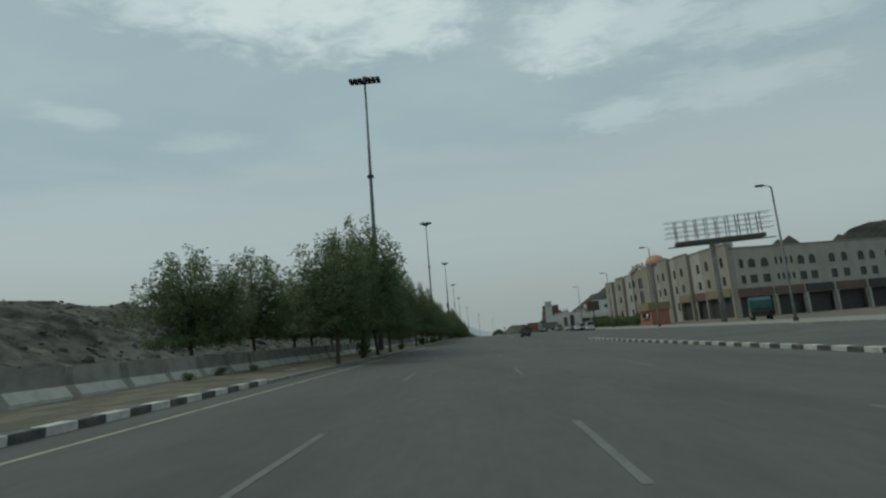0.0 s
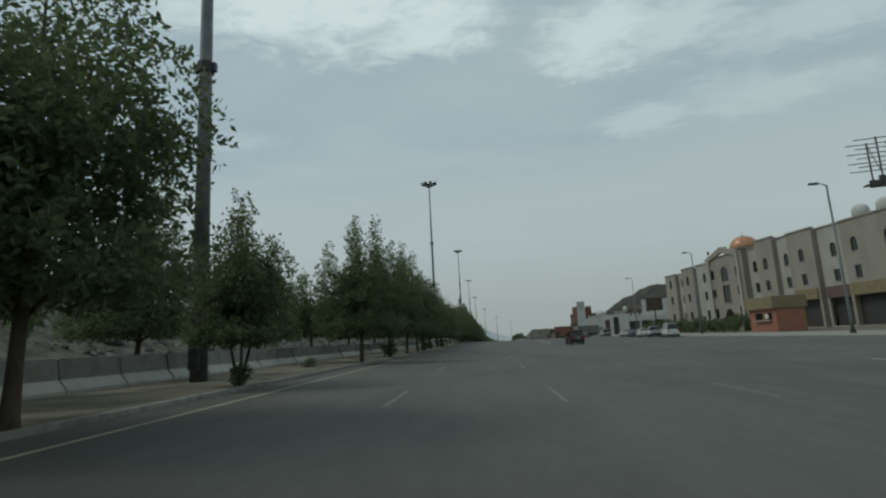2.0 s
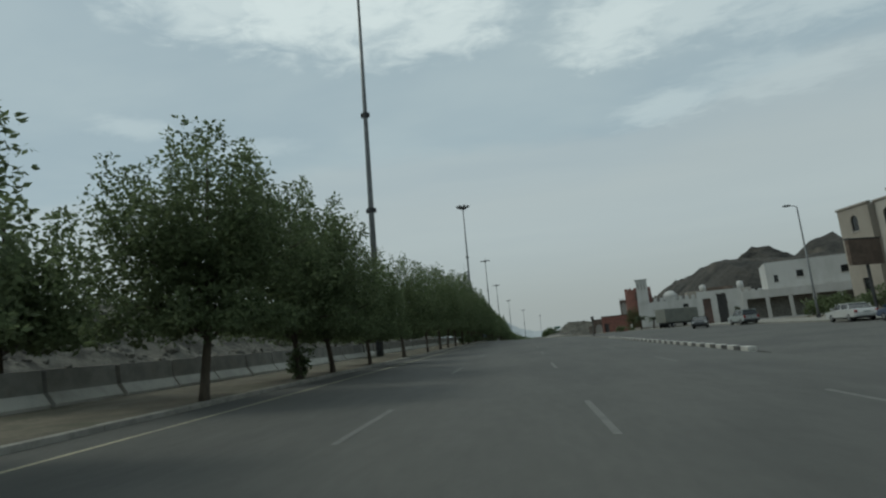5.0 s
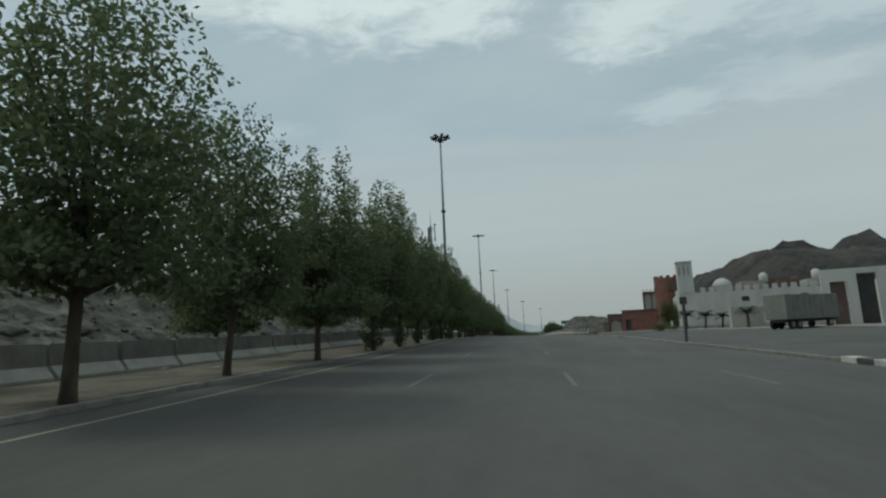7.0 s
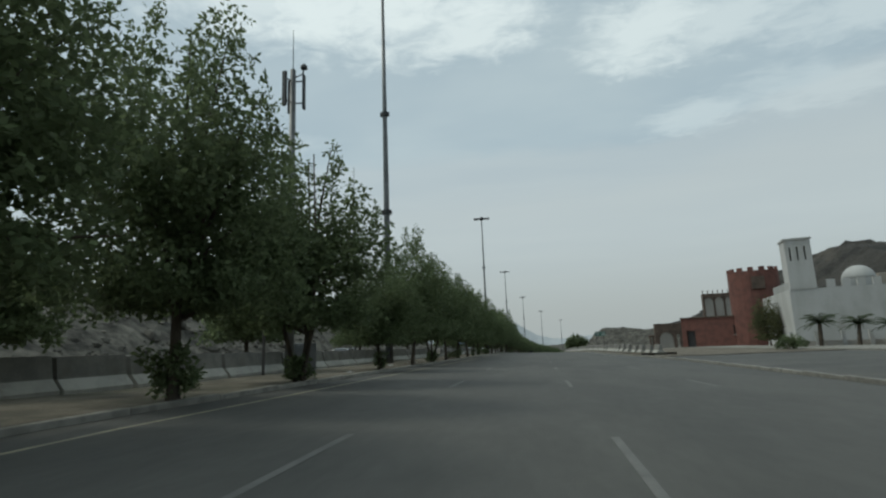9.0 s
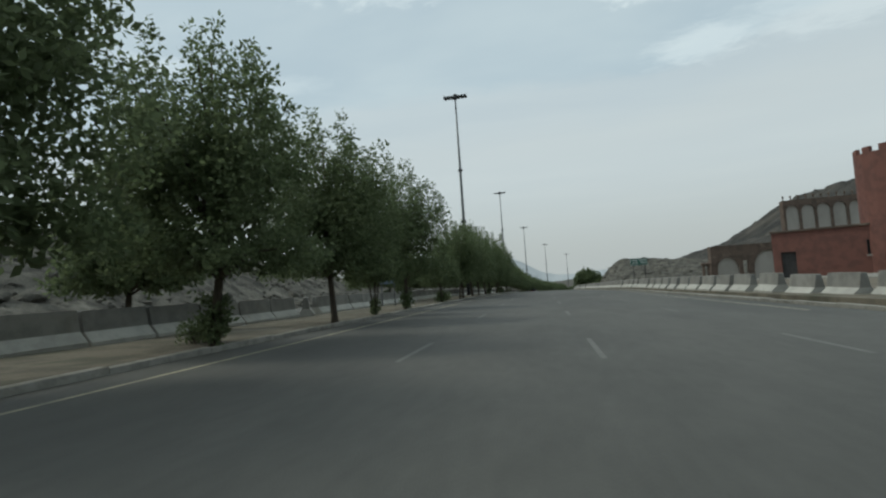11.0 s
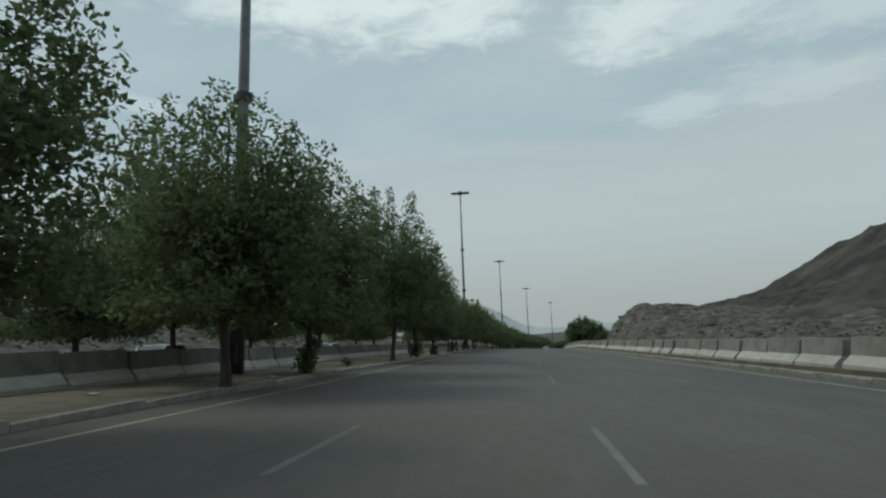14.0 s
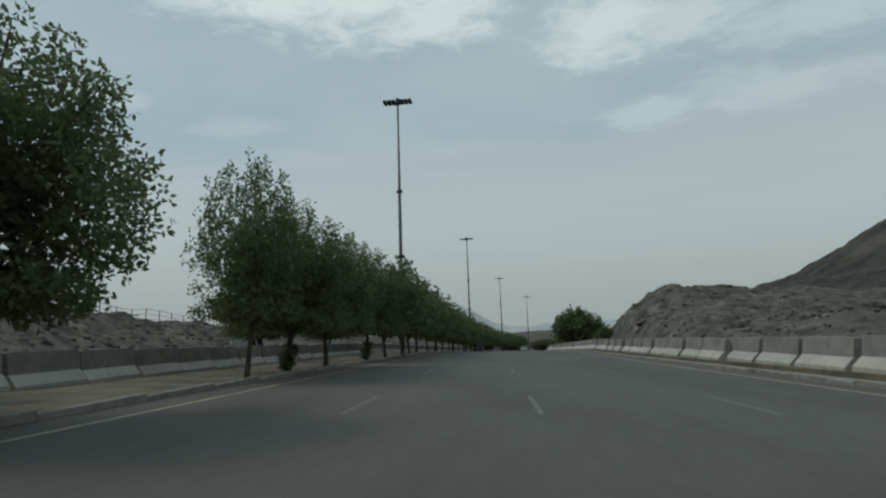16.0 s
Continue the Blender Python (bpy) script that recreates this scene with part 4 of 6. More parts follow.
# ---- hotel ----
def build_hotel():
    m, length = facade_frame((187, 47), (118, 57))
    hotel = thing("hotel", "long beige rendered hotel with arched windows and copper dome", "building", m)
    # bays along the road front: (x0, x1, forward, top)
    bays = [(0, 5.5, 0.9, 14.3), (5.5, 9.0, 0.0, 14.3), (9.0, 14.2, 0.9, 15.0), (14.2, 21.0, 0.0, 15.2), (21.0, 34.5, 1.2, 15.6), (34.5, 38.5, 0.0, 15.6), (38.5, 43.5, 0.9, 16.6), (43.5, 47.5, 0.0, 16.2), (47.5, 53.5, 0.9, 16.2), (53.5, 59.5, 0.0, 15.9), (59.5, length, 0.9, 15.8)]
    for i, (x0, x1, out, top) in enumerate(bays):
        y = -out
        openings = []
        cx = (x0 + x1) / 2
        cols = [cx] if x1 - x0 < 7.5 else [x0 + 2.2, x1 - 2.2]
        shop = x0 > 46
        for c in cols:
            openings.append((c - 0.62, c + 0.62, 11.0, 13.2, True))
            openings.append((c - 0.62, c + 0.62, 7.0, 8.9, False))
            if not shop:
                openings.append((c - 0.62, c + 0.62, 2.6, 4.6, False))
        if x0 == 21.0:
            openings += [(cx - 1.3, cx + 1.3, 10.2, 13.4, True), (cx - 1.3, cx + 1.3, 5.6, 9.4, False), (cx - 1.6, cx + 1.6, 0.0, 4.4, True)]
        if shop:
            openings.append((x0 + 0.5, x1 - 0.5, 0.0, 4.4, False))
        bm = bmesh.new()
        wall_with_openings(bm, x0, x1, -0.6, top, y, 0.35, openings)
        if out:
            box(bm, x0 + 0.001, x0 + 0.35, y + 0.352, 0.6, -0.6, top)
            box(bm, x1 - 0.35, x1 - 0.001, y + 0.352, 0.6, -0.6, top)
        wall = part("wall", bm, STUCCO if out else STUCCO_LIGHT, hotel)
        bm = bmesh.new()
        box(bm, x0 - 0.1, x1 + 0.1, y - 0.16, y + 0.5, top + 0.002, top + 0.28, bevel=0.04)
        part("cornice", bm, STUCCO, wall)
        for o in openings:
            if o[2] > 0.1:
                window(wall, *o[:4], y, o[4])
        if shop:
            bm = bmesh.new()
            box(bm, x0 + 0.45, x1 - 0.45, y - 0.25, y - 0.004, 4.5, 6.3, bevel=0.03)
            part("shop_fascia", bm, FASCIA_RED if i % 2 else FASCIA_OCHRE, hotel, "faded shop fascia board")
            bm = bmesh.new()
            box(bm, x0 + 0.5, x1 - 0.5, y + 0.9, y + 1.0, 0.02, 4.4)
            shutter = part("shutter", bm, SHOP_DARK, hotel)
            for k in range(8):
                z = 0.3 + 0.5 * k
                bm = bmesh.new()
                box(bm, x0 + 0.5, x1 - 0.5, y + 0.87, y + 0.899, z, z + 0.06)
                part("slat", bm, SHOP_DARK, shutter)
    # entrance gable over the middle bay
    bm = bmesh.new()
    for sgn in (-1, 1):
        tri = [(27.75, 17.6), (27.75, 16.4), (27.75 + sgn * 5.6, 14.9), (27.75 + sgn * 5.6, 15.9)]
        f = [bm.verts.new((x, -1.55, z)) for x, z in tri]
        g = [bm.verts.new((x, -0.9, z)) for x, z in tri]
        bm.faces.new(f if sgn < 0 else f[::-1])
        bm.faces.new(g[::-1] if sgn < 0 else g)
        for k in range(4):
            bm.faces.new((f[k], f[(k + 1) % 4], g[(k + 1) % 4], g[k]))
    bmesh.ops.recalc_face_normals(bm, faces=bm.faces[:])
    part("gable", bm, STUCCO, hotel)
    for sgn in (-1, 1):
        bm = bmesh.new()
        x = 27.75 + sgn * 5.4
        box(bm, x - 0.35, x + 0.35, -1.6, -1.204, -0.5, 15.3, bevel=0.03)
        part("pilaster", bm, STUCCO_LIGHT, hotel)
    # side front that faces back along the road
    m2, len2 = facade_frame((118, 57), (125, 101))
    wing = part("wing", None, None, hotel)
    wing.matrix_basis = m.inverted() @ m2
    openings = []
    for c, w, rows in ((2.2, 0.5, 1), (4.6, 0.85, 1), (7.6, 0.85, 1), (10.4, 0.3, 2), (11.6, 0.3, 2), (12.8, 0.3, 2), (14.0, 0.3, 2), (16.2, 0.8, 1), (18.9, 0.8, 1), (23.6, 0.75, 1), (26.6, 0.75, 1), (30.6, 0.75, 1), (33.4, 0.75, 1), (37.4, 0.75, 1), (40.6, 0.75, 1)):
        openings.append((c - w, c + w, 10.6 if rows == 1 else 11.0, 12.6, True))
        openings.append((c - w, c + w, 7.2 if rows == 1 else 7.6, 9.0, rows == 2))
    shops = [(0.6, 8.2), (9.2, 15.4), (16.4, 22.4), (23.6, 30.2), (31.4, 37.6), (38.8, 43.4)]
    for a, b in shops:
        openings.append((a, b, 0.0, 4.3, False))
    bm = bmesh.new()
    wall_with_openings(bm, 0.0, len2, -0.6, 15.0, 0.0, 0.35, openings)
    for o in openings:
        if o[2] > 0.1:
            window(wing, *o[:4], 0.0, o[4])
    side = part("wall", bm, STUCCO_LIGHT, wing)
    for k, (a, b) in enumerate(shops):
        bm = bmesh.new()
        box(bm, a - 0.2, b + 0.2, -0.3, -0.004, 4.45, 6.2, bevel=0.03)
        part("shop_fascia", bm, FASCIA_RED if k in (0, 1, 3) else SHOP_DARK, wing, "faded shop fascia board")
        bm = bmesh.new()
        box(bm, a, b, 1.2, 1.3, 0.02, 4.3)
        part("shutter", bm, SHOP_DARK, wing)
        bm = bmesh.new()
        box(bm, b + 0.2, b + 0.8, -0.5, -0.004, -0.5, 4.4, bevel=0.03)
        part("pillar", bm, STUCCO_LIGHT, wing)
    bm = bmesh.new()
    box(bm, -0.1, len2 + 0.1, -0.16, 0.5, 15.002, 15.25, bevel=0.04)
    part("cornice", bm, STUCCO, wing)
    # body and roof
    inv = m.inverted()
    corner = [inv @ at(s, lat, 0) for s, lat in ((187, 47.5), (118.5, 57.5), (125.5, 101), (194, 92))]
    bm = bmesh.new()
    low = [bm.verts.new((c.x, c.y + 1.6 * (i < 2), 14.2)) for i, c in enumerate(corner)]
    high = [bm.verts.new((c.x, c.y + 1.6 * (i < 2), 14.45)) for i, c in enumerate(corner)]
    bm.faces.new(low[::-1])
    bm.faces.new(high)
    for k in range(4):
        bm.faces.new((low[k], low[(k + 1) % 4], high[(k + 1) % 4], high[k]))
    bmesh.ops.recalc_face_normals(bm, faces=bm.faces[:])
    part("roof", bm, CONCRETE, hotel)
    bm = bmesh.new()
    for a, b in ((0, 3), (3, 2)):
        p, q = corner[a], corner[b]
        f = [bm.verts.new(v) for v in ((p.x, p.y, -0.6), (q.x, q.y, -0.6), (q.x, q.y, 14.2), (p.x, p.y, 14.2))]
        bm.faces.new(f)
    bmesh.ops.solidify(bm, geom=bm.faces[:], thickness=0.3)
    part("wall", bm, STUCCO, hotel)
    # dome on its drum
    c = inv @ at(162, 54.5, 0)
    bm = bmesh.new()
    tube(bm, [(c.x, c.y + 1.2, 14.4), (c.x, c.y + 1.2, 16.9)], [3.0, 3.0], 8)
    box(bm, c.x - 3.3, c.x + 3.3, c.y - 2.1, c.y + 4.5, 16.9, 17.2, bevel=0.08)
    drum = part("drum", bm, STUCCO, hotel)
    bm = bmesh.new()
    dome_mesh(bm, (c.x, c.y + 1.2, 17.2), 2.85, 2.9, 24, 9, 0.05)
    tube(bm, [(c.x, c.y + 1.2, 20.0), (c.x, c.y + 1.2, 20.9)], [0.1, 0.02], 6)
    part("dome", bm, COPPER, drum, "copper orange dome", smooth=True)
    # roof clutter
    for x, y in ((58.5, 4.0), (62.6, 4.4)):
        bm = bmesh.new()
        tube(bm, [(x, y, 14.4), (x, y, 16.0), (x, y, 16.1), (x, y, 18.0), (x, y, 18.6), (x, y, 18.8)], [0.9, 0.9, 1.2, 1.2, 0.85, 0.3], 14)
        part("water_tank", bm, STUCCO_WHITE, hotel, "white plastic roof water tank", smooth=True)
    for x in (17.5, 22.0, 24.5):
        bm = bmesh.new()
        tube(bm, [(x, 1.5, 14.4), (x, 1.5, 18.2)], [0.05, 0.03], 6)
        box(bm, x, x + 0.9, 1.49, 1.51, 17.4, 18.1)
        part("flagpole", bm, DARK_STEEL, hotel)


build_hotel()


# ---- billboard ----
def build_billboard():
    m, length = facade_frame((92.6, 34.9), (89.4, 50.6))
    ob = thing("billboard", "empty steel billboard frame on a single concrete post", "billboard", m)
    bm = bmesh.new()
    tube(bm, [(6.9, 0, -0.6), (6.9, 0, 13.3)], [0.46, 0.42], 14)
    part("post", bm, CONCRETE, ob, smooth=True)
    for y in (-0.9, 0.9):
        bm = bmesh.new()
        box(bm, 1.2, length - 1.0, y - 0.12, y + 0.12, 13.25, 13.95, bevel=0.03)
        part("box_beam", bm, RUST_STEEL, ob)
        for k in range(9):
            x = 1.5 + (length - 3.0) * k / 8
            bm = bmesh.new()
            box(bm, x - 0.055, x + 0.055, y - 0.05, y + 0.05, 13.9, 17.6)
            part("upright", bm, RUST_STEEL, ob)
        for z in (14.9, 15.7, 16.6, 17.5):
            bm = bmesh.new()
            box(bm, -0.2, length + 0.4, y - 0.03 + 0.085, y + 0.03 + 0.085, z - 0.035, z + 0.035)
            part("rail", bm, RUST_STEEL, ob)
    for k in range(5):
        x = 1.5 + (length - 3.0) * k / 4
        bm = bmesh.new()
        tube(bm, [(x, -0.9, 14.2), (x, 0.9, 17.4)], [0.04, 0.04], 6)
        part("brace", bm, RUST_STEEL, ob)
    bm = bmesh.new()
    box(bm, -0.2, length + 0.2, -1.75, -1.0, 12.95, 13.05)
    part("catwalk", bm, RUST_STEEL, ob)


build_billboard()


# ---- roadside lamp posts on the pavement ----
def lamp_post(m):
    ob = thing("street_lamp", "slim grey steel street lamp with a single arm", "street lamp", m, "pavement lamps")
    bm = bmesh.new()
    tube(bm, [(0, 0, -0.3), (0, 0, 1.2), (0, 0, 13.2)], [0.16, 0.13, 0.07], 10)
    part("pole", bm, GALVANISED, ob, smooth=True)
    bm = bmesh.new()
    tube(bm, [(0, 0, 13.1), (-0.3, 0, 13.3), (-0.8, 0, 13.38)], [0.06, 0.05, 0.045], 8)
    arm = part("arm", bm, GALVANISED, ob, smooth=True)
    bm = bmesh.new()
    box(bm, -1.5, -0.7, -0.17, 0.17, 13.28, 13.48, bevel=0.06)
    part("lantern", bm, DARK_STEEL, arm)
    bm = bmesh.new()
    tube(bm, [(0, 0, -0.1), (0, 0, 0.35)], [0.24, 0.22], 10)
    part("base", bm, DARK_STEEL, ob)
    return ob


first = lamp_post(stand(52.4, 30.6, 0.12))
for s, lat in ((91, 31.0), (132.7, 33.8), (173, 34.0)):
    copy_thing(first, stand(s, lat, 0.12))


# ---- kiosk, small sign, hedge ----
def build_kiosk():
    ob = thing("kiosk", "orange roadside kiosk with an ochre fascia and serving hatch", "kiosk", stand(122, 38.5, 0.05, 4) @ Matrix.Diagonal((1, 0.76, 0.95, 1)))
    bm = bmesh.new()
    wall_with_openings(bm, -4.3, 4.3, 0, 3.3, 0, 0.2, [(-2.4, 0.1, 1.75, 2.75, False), (0.8, 3.0, 1.75, 2.75, False)])
    bm.transform(Matrix.Rotation(radians(-90), 4, "Z"))
    body = part("wall", bm, ORANGE, ob)
    bm = bmesh.new()
    box(bm, 0.21, 4.0, -4.3, 4.3, 0, 3.3)
    part("body", bm, ORANGE, ob)
    bm = bmesh.new()
    box(bm, -0.5, 4.3, -4.6, 4.6, 3.32, 5.1, bevel=0.06)
    part("fascia", bm, FASCIA_OCHRE, ob)
    bm = bmesh.new()
    box(bm, -0.45, -0.02, -2.9, 2.4, 1.55, 1.68, bevel=0.02)
    part("counter", bm, STUCCO_LIGHT, ob)
    for y0, y1 in ((-3.0, -0.8), (-0.1, 2.4)):
        bm = bmesh.new()
        box(bm, 0.08, 0.12, y0, y1, 1.76, 2.74)
        part("hatch", bm, PANE, ob)
    bm = bmesh.new()
    box(bm, -0.04, -0.004, -1.9, -0.9, 1.9, 2.6)
    part("menu_board", bm, SIGN_WHITE, ob)


build_kiosk()


def build_poster():
    ob = thing("advertising_sign", "small double pole advertising sign with a blank brown panel", "sign", stand(167.3, 36.8, 0.1, 20))
    bm = bmesh.new()
    tube(bm, [(0, 0, -0.3), (0, 0, 5.2)], [0.17, 0.15], 10)
    part("post", bm, DARK_STEEL, ob)
    bm = bmesh.new()
    box(bm, -2.1, 2.1, -0.2, 0.2, 5.2, 7.9, bevel=0.04)
    part("panel", bm, BROWN_STONE, ob)
    bm = bmesh.new()
    box(bm, -2.2, 2.2, -0.24, 0.24, 7.92, 8.05)
    part("cap", bm, DARK_STEEL, ob)


build_poster()


def shrub(name, label, m, spread, height, count, size, mat=None, group=""):
    rnd = random.Random(int(count + 7 * spread[0] + height * 10))
    ob = thing(name, label, "shrub", m, group)
    centres = [((rnd.uniform(-1, 1) * spread[0] * 0.85, rnd.uniform(-1, 1) * spread[1] * 0.85, height * (0.15 + 0.72 * rnd.random())), 0.22 + 0.22 * height * rnd.random(), 1) for _ in range(26)]
    bm = bmesh.new()
    for c, _, _ in centres[:7]:
        tube(bm, [(c[0] * 0.3, c[1] * 0.3, -0.1), (c[0], c[1], c[2])], [0.04, 0.012], 5)
    part("stem", bm, BARK, ob)
    me = leaf_cloud(centres, count, size, rnd)
    me.materials.append(mat or LEAF)
    part("foliage", me, None, ob)
    return ob


hedge = shrub("hedge_shrub", "dark green clipped hedge shrub before the hotel", stand(132, 40.5, 0.1), (2.4, 1.2), 2.6, 1500, 0.16, group="hotel hedge")
for k in range(1, 13):
    copy_thing(hedge, stand(132 + 4.3 * k, 40.6 - 0.1 * k, 0.1, 37 * k) @ Matrix.Diagonal((1, 1, 0.8 + 0.35 * math.sin(k * 1.9) ** 2, 1)))


# ---- white villa, compound wall, red buildings ----
def build_villa():
    m, length = facade_frame((212, 44.6), (203, 71))
    ob = thing("villa", "white rendered villa with flat roofs and an arcade", "building", m)
    bm = bmesh.new()
    ops = [(2.7, 3.4, 6.6, 7.9, False), (6.3, 7.4, 7.2, 8.4, False), (13.0, 14.2, 7.2, 8.4, False)]
    wall_with_openings(bm, 1.5, length, 5.4, 10.3, 0, 0.3, ops)
    box(bm, 1.5, 1.8, 0.302, 12, 5.4, 10.3)
    box(bm, 1.8, length, 0.302, 12, 10.0, 10.25)
    up = part("upper_wall", bm, STUCCO_WHITE, ob)
    for o in ops:
        window(up, *o[:4], 0.0)
    bm = bmesh.new()
    ops = [(-2.4 + 3.6 * k, 0.6 + 3.6 * k, 0.3, 3.9, False) for k in range(8)]
    wall_with_openings(bm, -2.95, length, -0.5, 5.4, -2.4, 0.35, ops)
    box(bm, -2.95, -2.6, -2.05, 12, -0.5, 5.4)
    box(bm, -2.6, length, -2.05, 0.0, 5.1, 5.38)
    part("arcade_wall", bm, STUCCO_WHITE, ob)
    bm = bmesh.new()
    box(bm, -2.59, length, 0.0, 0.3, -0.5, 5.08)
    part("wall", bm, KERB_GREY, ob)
    # entrance frame towards the trailer
    bm = bmesh.new()
    wall_with_openings(bm, -10.6, -3.0, -0.5, 6.2, -1.4, 0.4, [(-9.8, -8.2, -0.4, 4.8, False), (-7.3, -5.5, -0.4, 5.6, False), (-4.6, -3.6, -0.4, 4.2, True)])
    part("gate_wall", bm, STUCCO_WHITE, ob)
    bm = bmesh.new()
    box(bm, -7.2, -5.6, -0.8, -0.7, -0.4, 5.5)
    part("gate", bm, SHOP_DARK, ob)
    bm = bmesh.new()
    box(bm, -9.7, -8.3, -0.8, -0.7, -0.4, 4.9)
    part("gate", bm, FASCIA_RED, ob)
    bm = bmesh.new()
    box(bm, -2.59, length, 0.31, 12, -0.5, 5.3)
    part("body", bm, STUCCO_WHITE, ob)


build_villa()


def build_compound():
    m, length = facade_frame((275, 36), (267.5, 71))
    ob = thing("walled_house", "white walled house with battlements, wind tower and dome", "building", m)
    bm = bmesh.new()
    ops = [(12.5, 14.0, 5.6, 6.6, False), (23.5, 25.0, 5.6, 6.6, False), (0.9, 1.7, 8.2, 9.2, False)]
    wall_with_openings(bm, 0.0, length, -0.6, 7.9, 0, 0.5, ops[:2])
    box(bm, 0.0, 0.5, 0.502, 22, -0.6, 7.9)
    wall = part("wall", bm, STUCCO_WHITE, ob)
    for o in ops[:2]:
        window(wall, *o[:4], 0.0)
    k = 0
    x = 4.6
    while x < length - 1.0:
        bm = bmesh.new()
        box(bm, x, x + 0.95, 0.0, 0.5, 7.902, 9.0, bevel=0.03)
        part("merlon", bm, STUCCO_WHITE, ob)
        x += 1.75
    for k in range(7):
        bm = bmesh.new()
        y = 1.0 + 1.6 * k
        box(bm, 0.0, 0.5, y, y + 0.8, 7.902, 9.0, bevel=0.03)
        part("merlon", bm, STUCCO_WHITE, ob)
    # dark wall of the house behind the battlements
    bm = bmesh.new()
    box(bm, 4.2, length - 1, 3.2, 20, 6.0, 8.3)
    part("terrace", bm, KERB_GREY, ob)
    # wind tower
    bm = bmesh.new()
    slots = [(0.62 + 0.9 * k, 0.84 + 0.9 * k, 12.0, 13.9, False) for k in range(3)]
    wall_with_openings(bm, 0.15, 3.35, 7.9, 14.9, -0.1, 0.3, slots)
    box(bm, 0.15, 0.45, 0.202, 3.2, 7.9, 14.9)
    box(bm, 3.05, 3.35, 0.202, 3.2, 7.9, 14.9)
    box(bm, 0.45, 3.05, 2.9, 3.2, 7.9, 14.9)
    box(bm, 0.0, 3.5, -0.25, 3.35, 14.902, 15.2, bevel=0.05)
    tower = part("wind_tower", bm, STUCCO_WHITE, ob)
    bm = bmesh.new()
    box(bm, 0.46, 3.04, 0.9, 1.0, 8.0, 14.8)
    part("lining", bm, KERB_GREY, tower)
    bm = bmesh.new()
    tube(bm, [(9.6, 4.5, 7.0), (9.6, 4.5, 9.1)], [2.1, 2.1], 16)
    drum = part("drum", bm, STUCCO_WHITE, ob)
    bm = bmesh.new()
    dome_mesh(bm, (9.6, 4.5, 9.1), 2.05, 2.0, 20, 8)
    part("dome", bm, STUCCO_WHITE, drum, "white plastered dome", smooth=True)
    # blocks and tanks behind
    for x0, x1, y0, y1, h, mat in ((15, 20, 14, 22, 10.6, STUCCO), (21, 29, 18, 28, 11.4, BROWN_STONE), (28, 33, 12, 20, 10.2, STUCCO_LIGHT)):
        bm = bmesh.new()
        box(bm, x0, x1, y0, y1, 7.0, h, bevel=0.05)
        part("rear_block", bm, mat, ob)
    for x, y in ((20.0, 15), (30.5, 14)):
        bm = bmesh.new()
        tube(bm, [(x, y, 10.2), (x, y, 12.0), (x, y, 12.5)], [0.95, 0.95, 0.4], 12)
        part("water_tank", bm, STUCCO_WHITE, ob, smooth=True)
    # low garden wall with piers before the house
    m2, len2 = facade_frame((266, 31), (259, 58))
    gw = thing("garden_wall", "low white garden wall with piers before the house", "wall", m2)
    bm = bmesh.new()
    box(bm, 0, len2, 0, 0.25, -0.4, 0.75, bevel=0.03)
    part("wall", bm, STUCCO_LIGHT, gw)
    for k in range(11):
        bm = bmesh.new()
        x = 0.5 + k * (len2 - 1) / 10
        box(bm, x - 0.22, x + 0.22, -0.12, 0.37, -0.4, 2.9 if k > 3 else 1.9, bevel=0.03)
        part("pier", bm, STUCCO_WHITE, gw)
    # pale signboard block by the service road
    sb = thing("signboard_wall", "pale stepped concrete signboard wall", "sign", stand(240, 36.0, 0.1, 8))
    bm = bmesh.new()
    box(bm, -2.6, 2.6, -0.3, 0.3, -0.2, 3.1, bevel=0.05)
    part("slab", bm, STUCCO_LIGHT, sb)
    bm = bmesh.new()
    box(bm, -2.1, 2.1, -0.34, -0.304, 2.1, 2.5)
    part("writing", bm, STUCCO, sb)


build_compound()


